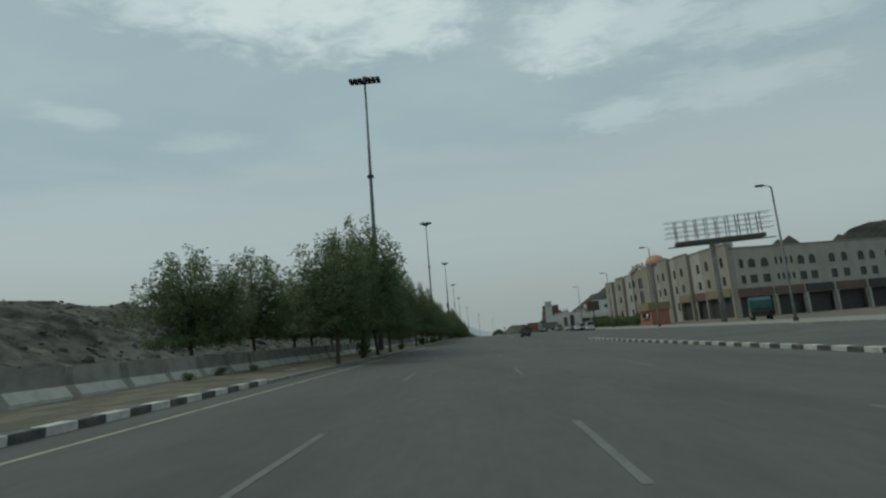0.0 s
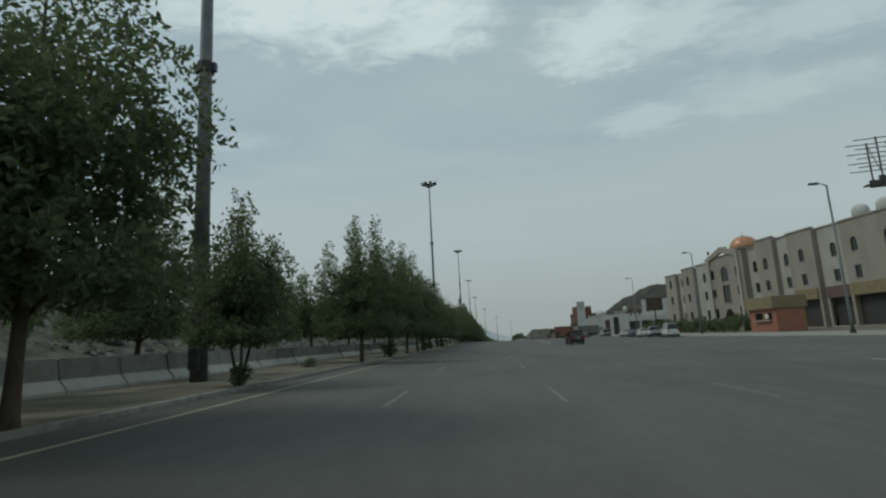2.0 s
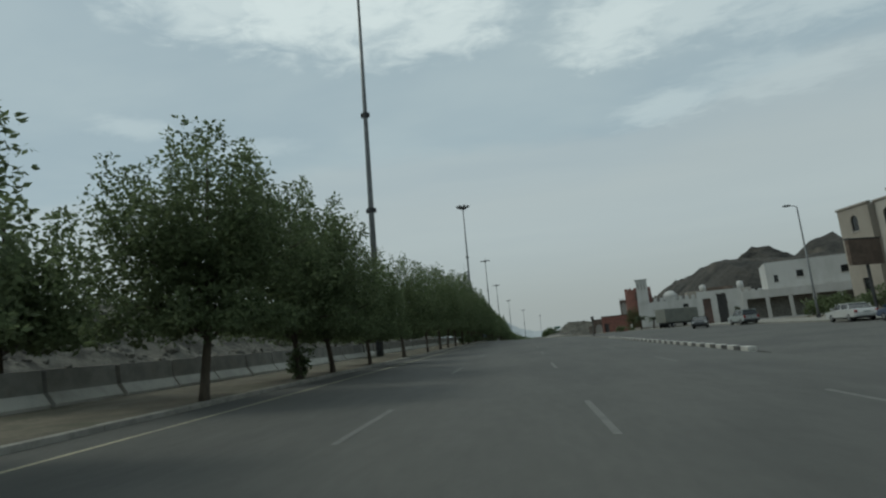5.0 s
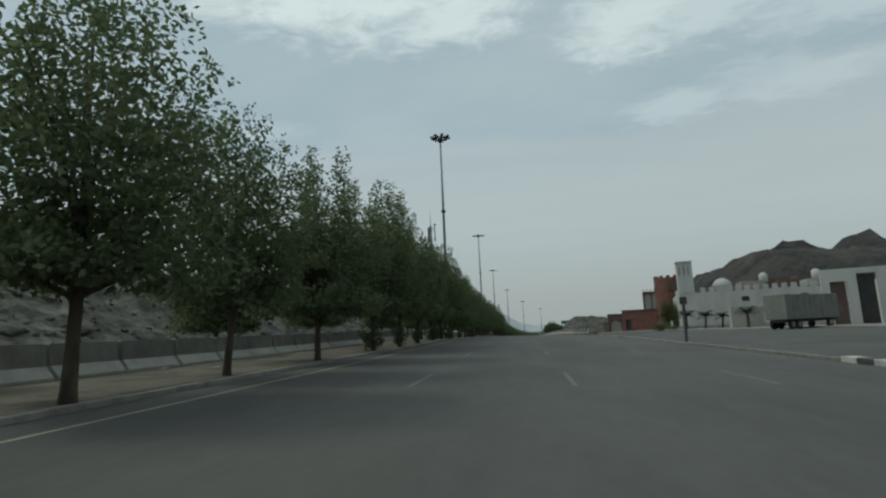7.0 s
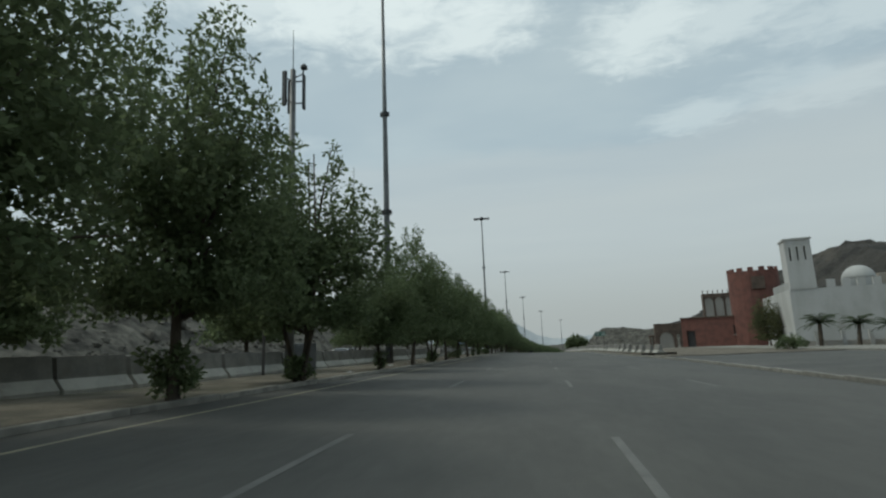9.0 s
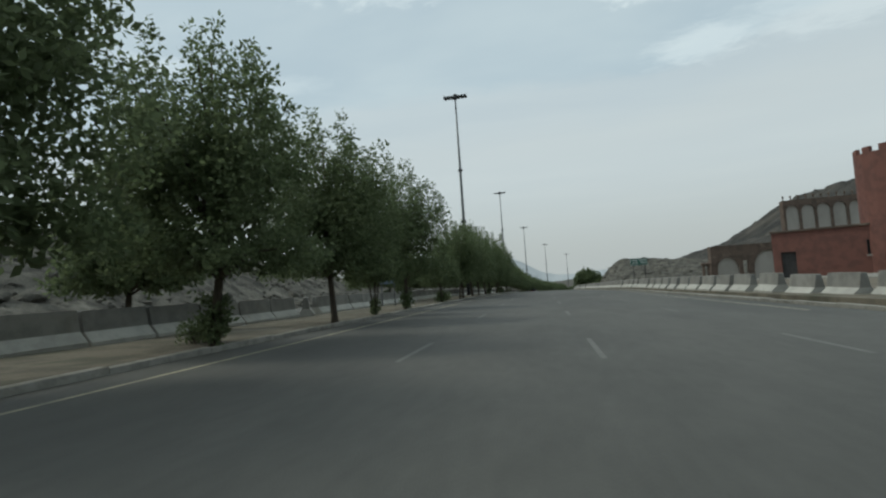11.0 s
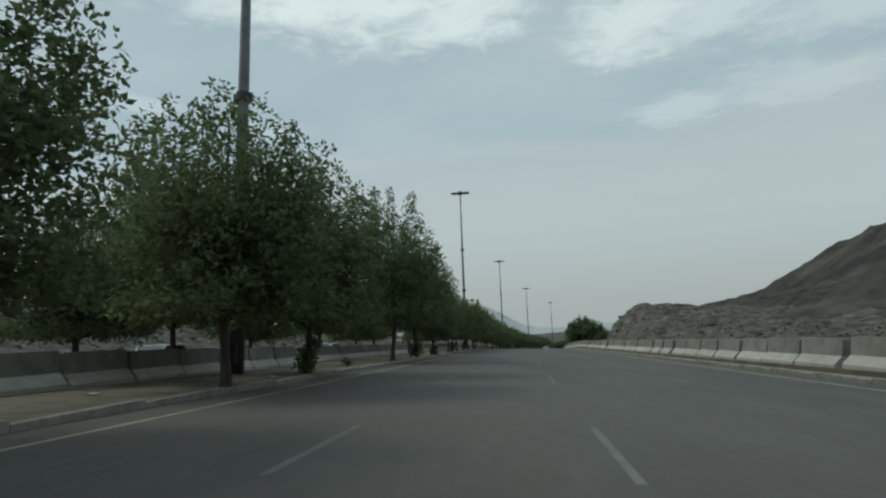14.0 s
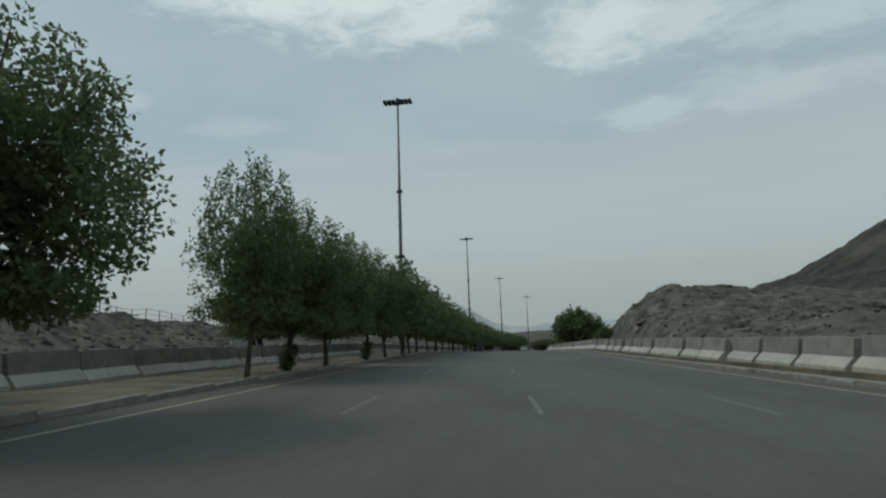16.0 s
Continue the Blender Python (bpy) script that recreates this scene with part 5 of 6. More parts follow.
def build_red_house():
    m, length = facade_frame((303.3, 38.2), (301, 50.5))
    ob = thing("red_tower_house", "red rendered round tower with a battlemented top", "building", m)
    bm = bmesh.new()
    tube(bm, [(4.5, 4.0, -0.8), (4.5, 4.0, 14.2)], [4.5, 4.5], 20)
    tower = part("tower", bm, RED_BRICK, ob)
    for k in range(14):
        a = 2 * math.pi * k / 14
        bm = bmesh.new()
        box(bm, -0.5, 0.5, -0.2, 0.2, 14.21, 14.9, Matrix.Translation((4.5 + 4.25 * math.cos(a), 4 + 4.25 * math.sin(a), 0)) @ Matrix.Rotation(a + math.pi / 2, 4, "Z"))
        part("merlon", bm, RED_BRICK, tower)
    bm = bmesh.new()
    prism(bm, [(-0.8, 10.6), (-0.3, 10.6), (-0.3, 13.0), (-0.8, 13.0)], 3.4, 5.6, 0, 0.05)
    part("bay_window", bm, BROWN_STONE, tower)
    m2, len2 = facade_frame((310.5, 30.0), (304.2, 42.5))
    low = thing("red_gatehouse", "low red rendered gatehouse with a white corner pier", "building", m2)
    bm = bmesh.new()
    wall_with_openings(bm, 0, len2, -0.8, 5.9, 0, 0.35, [(9.6, 11.2, 2.4, 4.2, False), (0.9, 2.5, -0.5, 3.4, False)])
    box(bm, 0.0, 0.35, 0.352, 7, -0.8, 5.9)
    box(bm, 0.35, len2, 0.352, 7, 5.6, 5.88)
    box(bm, 0.36, len2, 6.6, 6.99, -0.8, 5.6)
    w = part("wall", bm, RED_BRICK, low)
    window(w, 9.6, 11.2, 2.4, 4.2, 0.0)
    bm = bmesh.new()
    box(bm, -0.15, len2 + 0.15, -0.25, 0.4, 5.902, 6.15, bevel=0.04)
    part("coping", bm, BROWN_STONE, low)
    bm = bmesh.new()
    box(bm, 0.9, 2.5, 0.5, 0.6, -0.5, 3.4)
    part("gate", bm, SHOP_DARK, low)
    bm = bmesh.new()
    box(bm, len2 - 0.1, len2 + 0.7, -0.3, 0.5, -0.8, 4.6, bevel=0.04)
    part("pier", bm, STUCCO_WHITE, low)


build_red_house()


# ---- arched hall by the rock face ----
def build_hall():
    m, length = facade_frame((335.5, 28.5), (333.5, 56))
    ob = thing("arched_hall", "brown stone hall with white arched panels and red upper wall", "building", m)
    small = [(2.4, 5.8, -0.4, 4.1, True), (6.5, 7.2, -0.4, 3.4, False), (8.2, 13.1, -0.4, 5.0, True), (14.0, 15.4, 0.2, 3.8, False), (16.2, 18.0, 1.2, 3.9, False), (20.0, 22.0, 1.2, 3.9, False)]
    bm = bmesh.new()
    wall_with_openings(bm, 1.5, 13.5, -1.2, 6.2, 0, 0.5, small[:3])
    box(bm, 1.5, 2.0, 0.502, 2.2, -1.2, 6.2)
    box(bm, 2.0, 13.5, 0.502, 2.2, 5.8, 6.15)
    part("lower_wall", bm, BROWN_STONE, ob)
    for x in (0.2, 0.95):
        bm = bmesh.new()
        tube(bm, [(x, 0.25, -1.2), (x, 0.25, 2.7), (x, 0.25, 3.0), (x, 0.25, 3.3), (x, 0.25, 3.5)], [0.26, 0.22, 0.34, 0.42, 0.2], 12)
        part("column", bm, BROWN_STONE, ob, "brown stone column with a spreading head")
    for a, b, c, d, _ in (small[0], small[2]):
        bm = bmesh.new()
        box(bm, a - 0.05, b + 0.05, 0.32, 0.38, c, d)
        part("arch_panel", bm, STUCCO_LIGHT, ob, "white arched infill panel")
    bm = bmesh.new()
    wall_with_openings(bm, 13.5, length, -1.2, 6.9, 0, 0.4, small[3:])
    red = part("red_wall", bm, RED_BRICK, ob)
    for o in small[3:]:
        window(red, *o[:4], 0.0)
    ups = [(13.9 + 2.35 * k, 15.9 + 2.35 * k, 7.3, 12.2, True) for k in range(6)]
    bm = bmesh.new()
    wall_with_openings(bm, 13.5, length, 7.1, 13.1, 0.1, 0.45, [o for o in ups if o[1] < length - 0.3])
    box(bm, 13.5, 13.9, 0.552, 1.6, -1.2, 13.1)
    part("upper_wall", bm, BROWN_STONE, ob)
    for a, b, c, d, _ in ups:
        if b < length - 0.3:
            bm = bmesh.new()
            box(bm, a - 0.05, b + 0.05, 0.42, 0.48, c, d)
            part("arch_panel", bm, STUCCO_LIGHT, ob, "white arched infill panel")
    bm = bmesh.new()
    box(bm, 13.3, length + 0.2, -0.5, 0.098, 6.902, 7.098, bevel=0.03)
    part("ledge", bm, RED_BRICK, ob)
    for k in range(13):
        bm = bmesh.new()
        x = 13.7 + 1.15 * k
        if x < length:
            tube(bm, [(x, 0.3, 13.1), (x, 0.3, 13.5), (x, 0.3, 13.65), (x, 0.3, 13.9)], [0.1, 0.08, 0.2, 0.08], 8)
            part("finial", bm, BROWN_STONE, ob)


build_hall()

# ---- vehicles ----
def wheel(parent, x, y, r, w, side):
    """A tyre with its rim, standing on the ground."""
    bm = bmesh.new()
    rows = []
    for dx, rr in ((-w / 2, r * 0.86), (-w / 2 + 0.03, r * 0.97), (-w / 4, r), (w / 4, r), (w / 2 - 0.03, r * 0.97), (w / 2, r * 0.86)):
        rows.append([bm.verts.new((x + dx, y + rr * math.cos(a), r + rr * math.sin(a))) for a in (2 * math.pi * k / 20 for k in range(20))])
    for a, b in zip(rows, rows[1:]):
        for k in range(20):
            bm.faces.new((a[k], a[(k + 1) % 20], b[(k + 1) % 20], b[k]))
    bm.faces.new(rows[0])
    bm.faces.new(rows[-1][::-1])
    bmesh.ops.recalc_face_normals(bm, faces=bm.faces[:])
    ob = part("wheel", bm, TYRE, parent)
    bm = bmesh.new()
    tube(bm, [(x + side * (w / 2 - 0.02), y, r), (x + side * (w / 2 + 0.012), y, r)], [r * 0.62, r * 0.55], 14)
    part("rim", bm, RIM, ob)


CAR_SHAPES = {
    # lower body profile, cabin profile (y, z), half width, wheel radius, axles
    "suv": ([(-2.2, 0.42), (-2.25, 0.75), (-2.18, 1.08), (0.75, 1.1), (2.05, 0.98), (2.28, 0.72), (2.22, 0.38)], [(-2.12, 1.08), (-1.95, 1.7), (-1.7, 1.78), (0.1, 1.76), (1.0, 1.1)], 0.92, 0.37, (-1.35, 1.38)),
    "sedan": ([(-2.2, 0.36), (-2.25, 0.7), (-2.1, 0.98), (-1.5, 1.0), (0.85, 0.98), (2.05, 0.82), (2.25, 0.6), (2.2, 0.32)], [(-1.75, 0.98), (-0.95, 1.4), (0.1, 1.42), (1.1, 0.97)], 0.88, 0.32, (-1.35, 1.35)),
    "van": ([(-2.3, 0.4), (-2.35, 0.8), (-2.32, 1.15), (1.4, 1.15), (2.2, 1.0), (2.35, 0.7), (2.3, 0.38)], [(-2.3, 1.15), (-2.2, 1.95), (-1.95, 2.02), (0.9, 2.0), (1.7, 1.12)], 0.86, 0.33, (-1.45, 1.5)),
    "pickup": ([(-2.5, 0.55), (-2.55, 1.05), (0.9, 1.08), (2.3, 1.0), (2.5, 0.7), (2.45, 0.45)], [(-0.75, 1.07), (-0.6, 1.72), (0.2, 1.74), (1.0, 1.08)], 0.88, 0.38, (-1.55, 1.6)),
}


def car(kind, colour, label, m, group="", name=""):
    lower, cabin, half, r, axles = CAR_SHAPES[kind]
    ob = thing(name or {"suv": "suv_car", "sedan": "sedan_car", "van": "minivan", "pickup": "pickup_truck"}[kind], label, "car", m, group)
    skin = paint("car_paint", colour)
    bm = bmesh.new()
    prism(bm, lower, -half, half, 0.06, 0.05)
    body = part("body", bm, skin, ob, smooth=False)
    bm = bmesh.new()
    prism(bm, cabin, -half + 0.07, half - 0.07, 0.18, 0.04)
    part("glasshouse", bm, CAR_GLASS, body)
    top = max(z for _, z in cabin)
    ys = [y for y, z in cabin if z > top - 0.14]
    bm = bmesh.new()
    h2 = half - 0.07 - 0.18 * (top - cabin[0][1]) + 0.02
    box(bm, -h2, h2, min(ys) - 0.08, max(ys) + 0.05, top - 0.05, top + 0.03, bevel=0.03)
    part("roof", bm, skin, body)
    # pillars between the side windows
    for sgn in (-1, 1):
        for f in (0.08, 0.5, 0.9):
            y = cabin[0][0] + f * (cabin[-1][0] - cabin[0][0])
            tops = min(max(ys), max(min(ys), y))
            bm = bmesh.new()
            tube(bm, [(sgn * (half - 0.065), y, cabin[0][1] - 0.02), (sgn * (h2 - 0.005), 0.55 * y + 0.45 * tops, top - 0.03)], [0.05, 0.04], 6)
            part("pillar", bm, skin, body)
    back, front = lower[1][0], max(y for y, _ in lower)
    for sgn in (-1, 1):
        bm = bmesh.new()
        x = sgn * (half - 0.16)
        box(bm, min(x - 0.1, x + 0.1), max(x - 0.1, x + 0.1), back - 0.035, back + 0.12, lower[1][1] + 0.02, lower[2][1] + (0.05 if kind != "sedan" else -0.08), bevel=0.02)
        part("tail_light", bm, RED_LENS, body)
        bm = bmesh.new()
        box(bm, x - 0.15, x + 0.13, front - 0.14, front + 0.015, 0.66, 0.82, bevel=0.03)
        part("headlight", bm, HEAD_LENS, body)
        bm = bmesh.new()
        box(bm, sgn * (half + 0.1) - 0.09, sgn * (half + 0.1) + 0.09, cabin[-1][0] - 0.35, cabin[-1][0] - 0.25, cabin[-1][1] + 0.02, cabin[-1][1] + 0.17, bevel=0.03)
        part("door_mirror", bm, skin, body)
        for y in axles:
            wheel(ob, sgn * (half - 0.11), y, r, 0.22, sgn)
    bm = bmesh.new()
    box(bm, -half + 0.05, half - 0.05, back - 0.1, back + 0.1, 0.4, 0.62, bevel=0.04)
    part("rear_bumper", bm, TRIM_BLACK if kind in ("suv", "pickup") else skin, body)
    bm = bmesh.new()
    box(bm, -half + 0.05, half - 0.05, front - 0.12, front + 0.06, 0.36, 0.58, bevel=0.04)
    part("front_bumper", bm, skin, body)
    bm = bmesh.new()
    box(bm, -0.26, 0.26, back - 0.055, back - 0.037, lower[1][1] - 0.02, lower[1][1] + 0.11)
    plate = part("number_plate", bm, PLATE, body)
    bm = bmesh.new()
    box(bm, -0.2, 0.2, back - 0.062, back - 0.057, lower[1][1] + 0.02, lower[1][1] + 0.07)
    part("plate_bar", bm, INK, plate)
    bm = bmesh.new()
    box(bm, -half + 0.2, half - 0.2, axles[0] - 0.3, axles[1] + 0.3, 0.22, 0.5)
    part("underbody", bm, TRIM_BLACK, body)
    if kind == "suv":
        bm = bmesh.new()
        box(bm, -h2 + 0.1, h2 - 0.1, cabin[2][0] - 0.35, cabin[2][0] - 0.02, top - 0.02, top + 0.045, bevel=0.02)
        part("spoiler", bm, skin, body)
        bm = bmesh.new()
        box(bm, -0.7, 0.7, back - 0.028, back + 0.05, 0.98, 1.05, bevel=0.01)
        part("chrome_strip", bm, RIM, body)
    return ob


car("suv", (0.035, 0.01, 0.01), "dark maroon sport utility car driving on the carriageway", stand(114.6, 10.9, 0.0, 2))
car("suv", (0.03, 0.03, 0.032), "black sport utility car far down the road", stand(455, -4.6, 0.0))
car("sedan", (0.55, 0.56, 0.55), "white saloon car far down the road", stand(520, 3.2, 0.0))
car("van", (0.62, 0.62, 0.6), "white delivery van parked by the pavement", stand(126, 26.8, 0.0, -6), "parked cars")
car("sedan", (0.62, 0.62, 0.6), "white saloon car parked by the pavement", stand(141, 26.8, 0.0, -5), "parked cars")
car("pickup", (0.5, 0.51, 0.52), "silver pickup truck parked by the pavement", stand(134.3, 26.8, 0.0, -9), "parked cars")
car("sedan", (0.05, 0.07, 0.12), "dark blue saloon car parked by the pavement", stand(147.2, 26.8, 0.0, -3), "parked cars")
car("sedan", (0.5, 0.5, 0.48), "pale saloon car parked further up the pavement", stand(153.5, 26.6, 0.0, -3), "parked cars")
car("suv", (0.36, 0.39, 0.38), "silver green sport utility car on the service road", stand(176.0, 27.0, 0.0, 2), "service road cars")
car("sedan", (0.02, 0.021, 0.022), "black saloon car on the service road", stand(177.4, 22.4, 0.0, 160), "service road cars")
car("sedan", (0.6, 0.6, 0.59), "white saloon car on the far carriageway", stand(326, -19.0, 0.0, 180), "far carriageway cars")
car("sedan", (0.6, 0.6, 0.6), "white saloon car passing behind the barriers", stand(352, -19.2, 0.0, 180), "far carriageway cars")
car("suv", (0.5, 0.5, 0.5), "pale sport utility car behind the barriers", stand(384, -19.4, 0.0, 180), "far carriageway cars")
car("sedan", (0.5, 0.5, 0.5), "silver saloon car on the far carriageway", stand(244, -19.0, 0.0, 180), "far carriageway cars")


def build_trailer():
    ob = thing("box_trailer", "grey green canvas box trailer parked on the pavement", "trailer", stand(205.5, 27.6, 0.0, -58) @ Matrix.Scale(0.87, 4))
    bm = bmesh.new()
    box(bm, -1.25, 1.25, -4.6, 4.6, 1.05, 3.75, bevel=0.05)
    body = part("box_body", bm, CANVAS, ob)
    for k in range(10):
        y = -4.4 + 8.8 * k / 9
        for sgn in (-1, 1):
            bm = bmesh.new()
            box(bm, sgn * 1.265 - 0.012, sgn * 1.265 + 0.012, y - 0.04, y + 0.04, 1.1, 3.7)
            part("rib", bm, CANVAS, body)
    bm = bmesh.new()
    box(bm, -0.9, 0.9, -4.4, 4.5, 0.75, 1.04)
    part("chassis", bm, DARK_STEEL, ob)
    for y in (-3.6, -2.5, 3.0):
        for sgn in (-1, 1):
            wheel(ob, sgn * 1.0, y, 0.5, 0.34, sgn)


build_trailer()


def build_lorry():
    ob = thing("tipper_lorry", "parked tipper lorry with a teal canvas cover", "lorry", stand(73, 38.2, 0.12, -24))
    bm = bmesh.new()
    prism(bm, [(1.6, 0.6), (1.6, 2.7), (1.9, 2.9), (3.2, 2.85), (3.5, 1.7), (3.55, 0.6)], -1.15, 1.15, 0.03, 0.06)
    cab = part("cab", bm, paint("cab_paint", (0.34, 0.27, 0.2)), ob)
    bm = bmesh.new()
    prism(bm, [(3.1, 1.75), (3.18, 2.7), (3.36, 2.55), (3.54, 1.75)], -1.0, 1.0, 0.02)
    part("windscreen", bm, CAR_GLASS, cab)
    bm = bmesh.new()
    prism(bm, [(-3.2, 1.1), (-3.35, 2.5), (1.4, 2.5), (1.35, 1.1)], -1.2, 1.2, 0, 0.04)
    tub = part("tipper_body", bm, RUST_STEEL, ob)
    bm = bmesh.new()
    prism(bm, [(-3.38, 1.5), (-3.42, 2.55), (-2.5, 2.95), (0.6, 2.95), (1.38, 2.6), (1.38, 2.3)], -1.24, 1.24, 0.02, 0.05)
    part("cover", bm, TEAL, tub)
    bm = bmesh.new()
    box(bm, -0.8, 0.8, -3.1, 3.3, 0.7, 1.08)
    part("chassis", bm, DARK_STEEL, ob)
    for y in (-2.5, -1.3, 2.6):
        for sgn in (-1, 1):
            wheel(ob, sgn * 0.98, y, 0.52, 0.34, sgn)


build_lorry()


# ---- green road sign ----
def build_sign():
    ob = thing("road_sign", "green direction sign on two steel posts behind the barriers", "road sign", stand(312, 13.7, 0.0, -3))
    for x in (-0.75, 0.75):
        bm = bmesh.new()
        tube(bm, [(x, 0.05, -0.3), (x, 0.05, 4.1)], [0.06, 0.06], 8)
        part("post", bm, DARK_STEEL, ob)
    bm = bmesh.new()
    box(bm, -1.12, 1.12, -0.05, -0.01, 3.22, 4.18, bevel=0.01)
    panel = part("panel", bm, SIGN_GREEN, ob)
    for x0, x1, z0, z1 in ((-1.1, 1.1, 4.13, 4.16), (-1.1, 1.1, 3.24, 3.27), (-1.1, -1.07, 3.27, 4.13), (1.07, 1.1, 3.27, 4.13)):
        bm = bmesh.new()
        box(bm, x0, x1, -0.056, -0.052, z0, z1)
        part("border", bm, SIGN_WHITE, panel)
    for x0, x1, z in ((0.1, 0.95, 3.9), (-0.9, -0.2, 3.9), (0.2, 0.95, 3.55), (-0.9, -0.1, 3.55)):
        bm = bmesh.new()
        box(bm, x0, x1, -0.056, -0.052, z - 0.05, z + 0.05)
        part("writing_bar", bm, SIGN_WHITE, panel)


build_sign()
# the small sign on the median
blue = thing("road_sign", "faded blue board on two posts on the planted median", "road sign", stand(274.2, -11.2, 0.1, -3))
bm = bmesh.new()
box(bm, -0.58, 0.58, -0.04, 0.0, 1.65, 2.35, bevel=0.02)
part("panel", bm, paint("faded_blue", (0.16, 0.21, 0.28), 0.6), blue)
for x in (-0.5, 0.5):
    bm = bmesh.new()
    tube(bm, [(x, 0.05, -0.3), (x, 0.05, 2.3)], [0.05, 0.05], 8)
    part("post", bm, GALVANISED, blue)


# ---- antenna mast among the trees ----
def build_antenna():
    ob = thing("antenna_mast", "steel telecom mast with panel antennas and a whip", "antenna", stand(214.2, -10.2, 0.0))
    bm = bmesh.new()
    tube(bm, [(0, 0, -0.3), (0, 0, 14.3)], [0.2, 0.13], 10)
    part("pole", bm, GALVANISED, ob, smooth=True)
    bm = bmesh.new()
    tube(bm, [(0, 0, 14.2), (0, 0, 16.4)], [0.03, 0.012], 6)
    part("whip", bm, DARK_STEEL, ob)
    for k in range(3):
        a = radians(120 * k + 10)
        bm = bmesh.new()
        for z in (12.6, 13.7):
            tube(bm, [(0, 0, z), (0.5 * math.cos(a), 0.5 * math.sin(a), z)], [0.035, 0.035], 6)
        arm = part("bracket", bm, DARK_STEEL, ob)
        bm = bmesh.new()
        box(bm, 0.46, 0.58, -0.11, 0.11, 12.3, 14.0, Matrix.Rotation(a, 4, "Z"), bevel=0.02)
        part("panel_antenna", bm, DARK_STEEL, arm)
    bm = bmesh.new()
    tube(bm, [(0.12, 0, 13.9), (0.5, 0, 14.05), (0.55, 0, 14.35)], [0.04, 0.04, 0.04], 6)
    dome_mesh(bm, (0.55, 0, 14.3), 0.17, 0.24, 10, 4)
    part("beacon", bm, DARK_STEEL, ob)
    cab = thing("equipment_cabinet", "grey steel equipment cabinet beside the antenna mast", "cabinet", stand(216.5, -10.6, 0.0))
    bm = bmesh.new()
    box(bm, -0.5, 0.5, -0.35, 0.35, -0.05, 1.5, bevel=0.03)
    part("body", bm, GALVANISED, cab)
    bm = bmesh.new()
    box(bm, -0.42, 0.42, -0.375, -0.352, 0.1, 1.4, bevel=0.008)
    part("door", bm, GALVANISED, cab)
    for x, y in ((-1.4, -1.2), (-1.4, 1.2)):
        p = thing("guard_post", "rusty steel guard post by the antenna", "post", stand(216.5 + y, -10.6 + x, 0.0), "guard posts")
        bm = bmesh.new()
        tube(bm, [(0, 0, -0.2), (0, 0, 2.2)], [0.07, 0.07], 8)
        part("pole", bm, RUST_STEEL, p)
    thin = thing("radio_mast", "thin steel radio mast behind the trees", "antenna", stand(238.2, -15.6, 0.0))
    bm = bmesh.new()
    tube(bm, [(0, 0, -0.3), (0, 0, 12), (0, 0, 18.2)], [0.09, 0.06, 0.02], 8)
    part("pole", bm, GALVANISED, thin)


build_antenna()


# ---- palms and garden trees ----
def palm(m, height=2.5, seed=1):
    rnd = random.Random(seed)
    ob = thing("palm_tree", "young date palm with a drooping green crown", "palm", m, "garden palms")
    bm = bmesh.new()
    pts, rad = [], []
    for k in range(9):
        z = -0.2 + (height + 0.2) * k / 8
        pts.append((0.03 * k, 0, z))
        rad.append((0.26 if k % 2 else 0.22) * (1 - 0.03 * k))
    tube(bm, pts, rad, 10)
    part("trunk", bm, BARK, ob)
    verts, faces = [], []
    for k in range(48):
        a = 2.4 * k + rnd.uniform(-0.2, 0.2)
        lift = rnd.uniform(0.15, 1.5)
        length = rnd.uniform(1.5, 2.3)
        d = Vector((math.cos(a), math.sin(a), 0))
        side = Vector((-math.sin(a), math.cos(a), 0))
        last = None
        for j in range(9):
            t = j / 8
            p = Vector((0.22, 0, height)) + d * length * t * math.cos(lift * (1 - t * 0.4)) + Vector((0, 0, length * (math.sin(lift) * t - 0.5 * t * t)))
            if j:
                for sgn in (-1, 1):
                    for q in (0.15, 0.4, 0.65, 0.9):
                        b = last.lerp(p, q)
                        tip = b + side * sgn * 0.38 * (1 - 0.6 * t) + d * 0.14 + Vector((0, 0, -0.10))
                        i = len(verts)
                        verts += [tuple(b - d * 0.035), tuple(tip), tuple(b + d * 0.04)]
                        faces.append((i, i + 1, i + 2))
                i = len(verts)
                verts += [tuple(last + side * 0.025), tuple(last - side * 0.025), tuple(p - side * 0.02), tuple(p + side * 0.02)]
                faces.append((i, i + 1, i + 2, i + 3))
            last = p
    me = bpy.data.meshes.new("crown")
    me.from_pydata(verts, [], faces)
    me.materials.append(PALM_LEAF)
    part("crown", me, None, ob)
    return ob


first = palm(stand(261, 36.4, 0.0))
for k, (s, lat) in enumerate(((261, 39.6), (259.5, 42.6), (258.0, 45.8), (256.5, 49.0), (263.5, 33.6), (254.5, 52.5), (232, 33.0), (252, 56))):
    copy_thing(first, stand(s, lat, 0.0, 70 * k) @ Matrix.Scale(0.9 + 0.3 * math.sin(k * 2.1) ** 2, 4))
tree_master(91, 8.4, 2.7, 6500, 0.13, "round", 1.1, stand(284, 36.2, -0.1), LEAF_DRY, label="yellow green garden tree beside the white wall")["group"] = "garden trees"
bush = shrub("garden_shrub", "dense dark green clipped garden shrub", stand(254.3, 26.4, 0.0), (1.5, 1.0), 1.5, 1500, 0.1, group="garden shrubs")
for s, lat, k in ((262, 30.5, 0.7), (216, 43.2, 1.0), (212, 52, 1.1), (210, 56, 0.9), (208, 61, 1.1)):
    copy_thing(bush, stand(s, lat, 0.0, 50 * s) @ Matrix.Scale(k, 4))

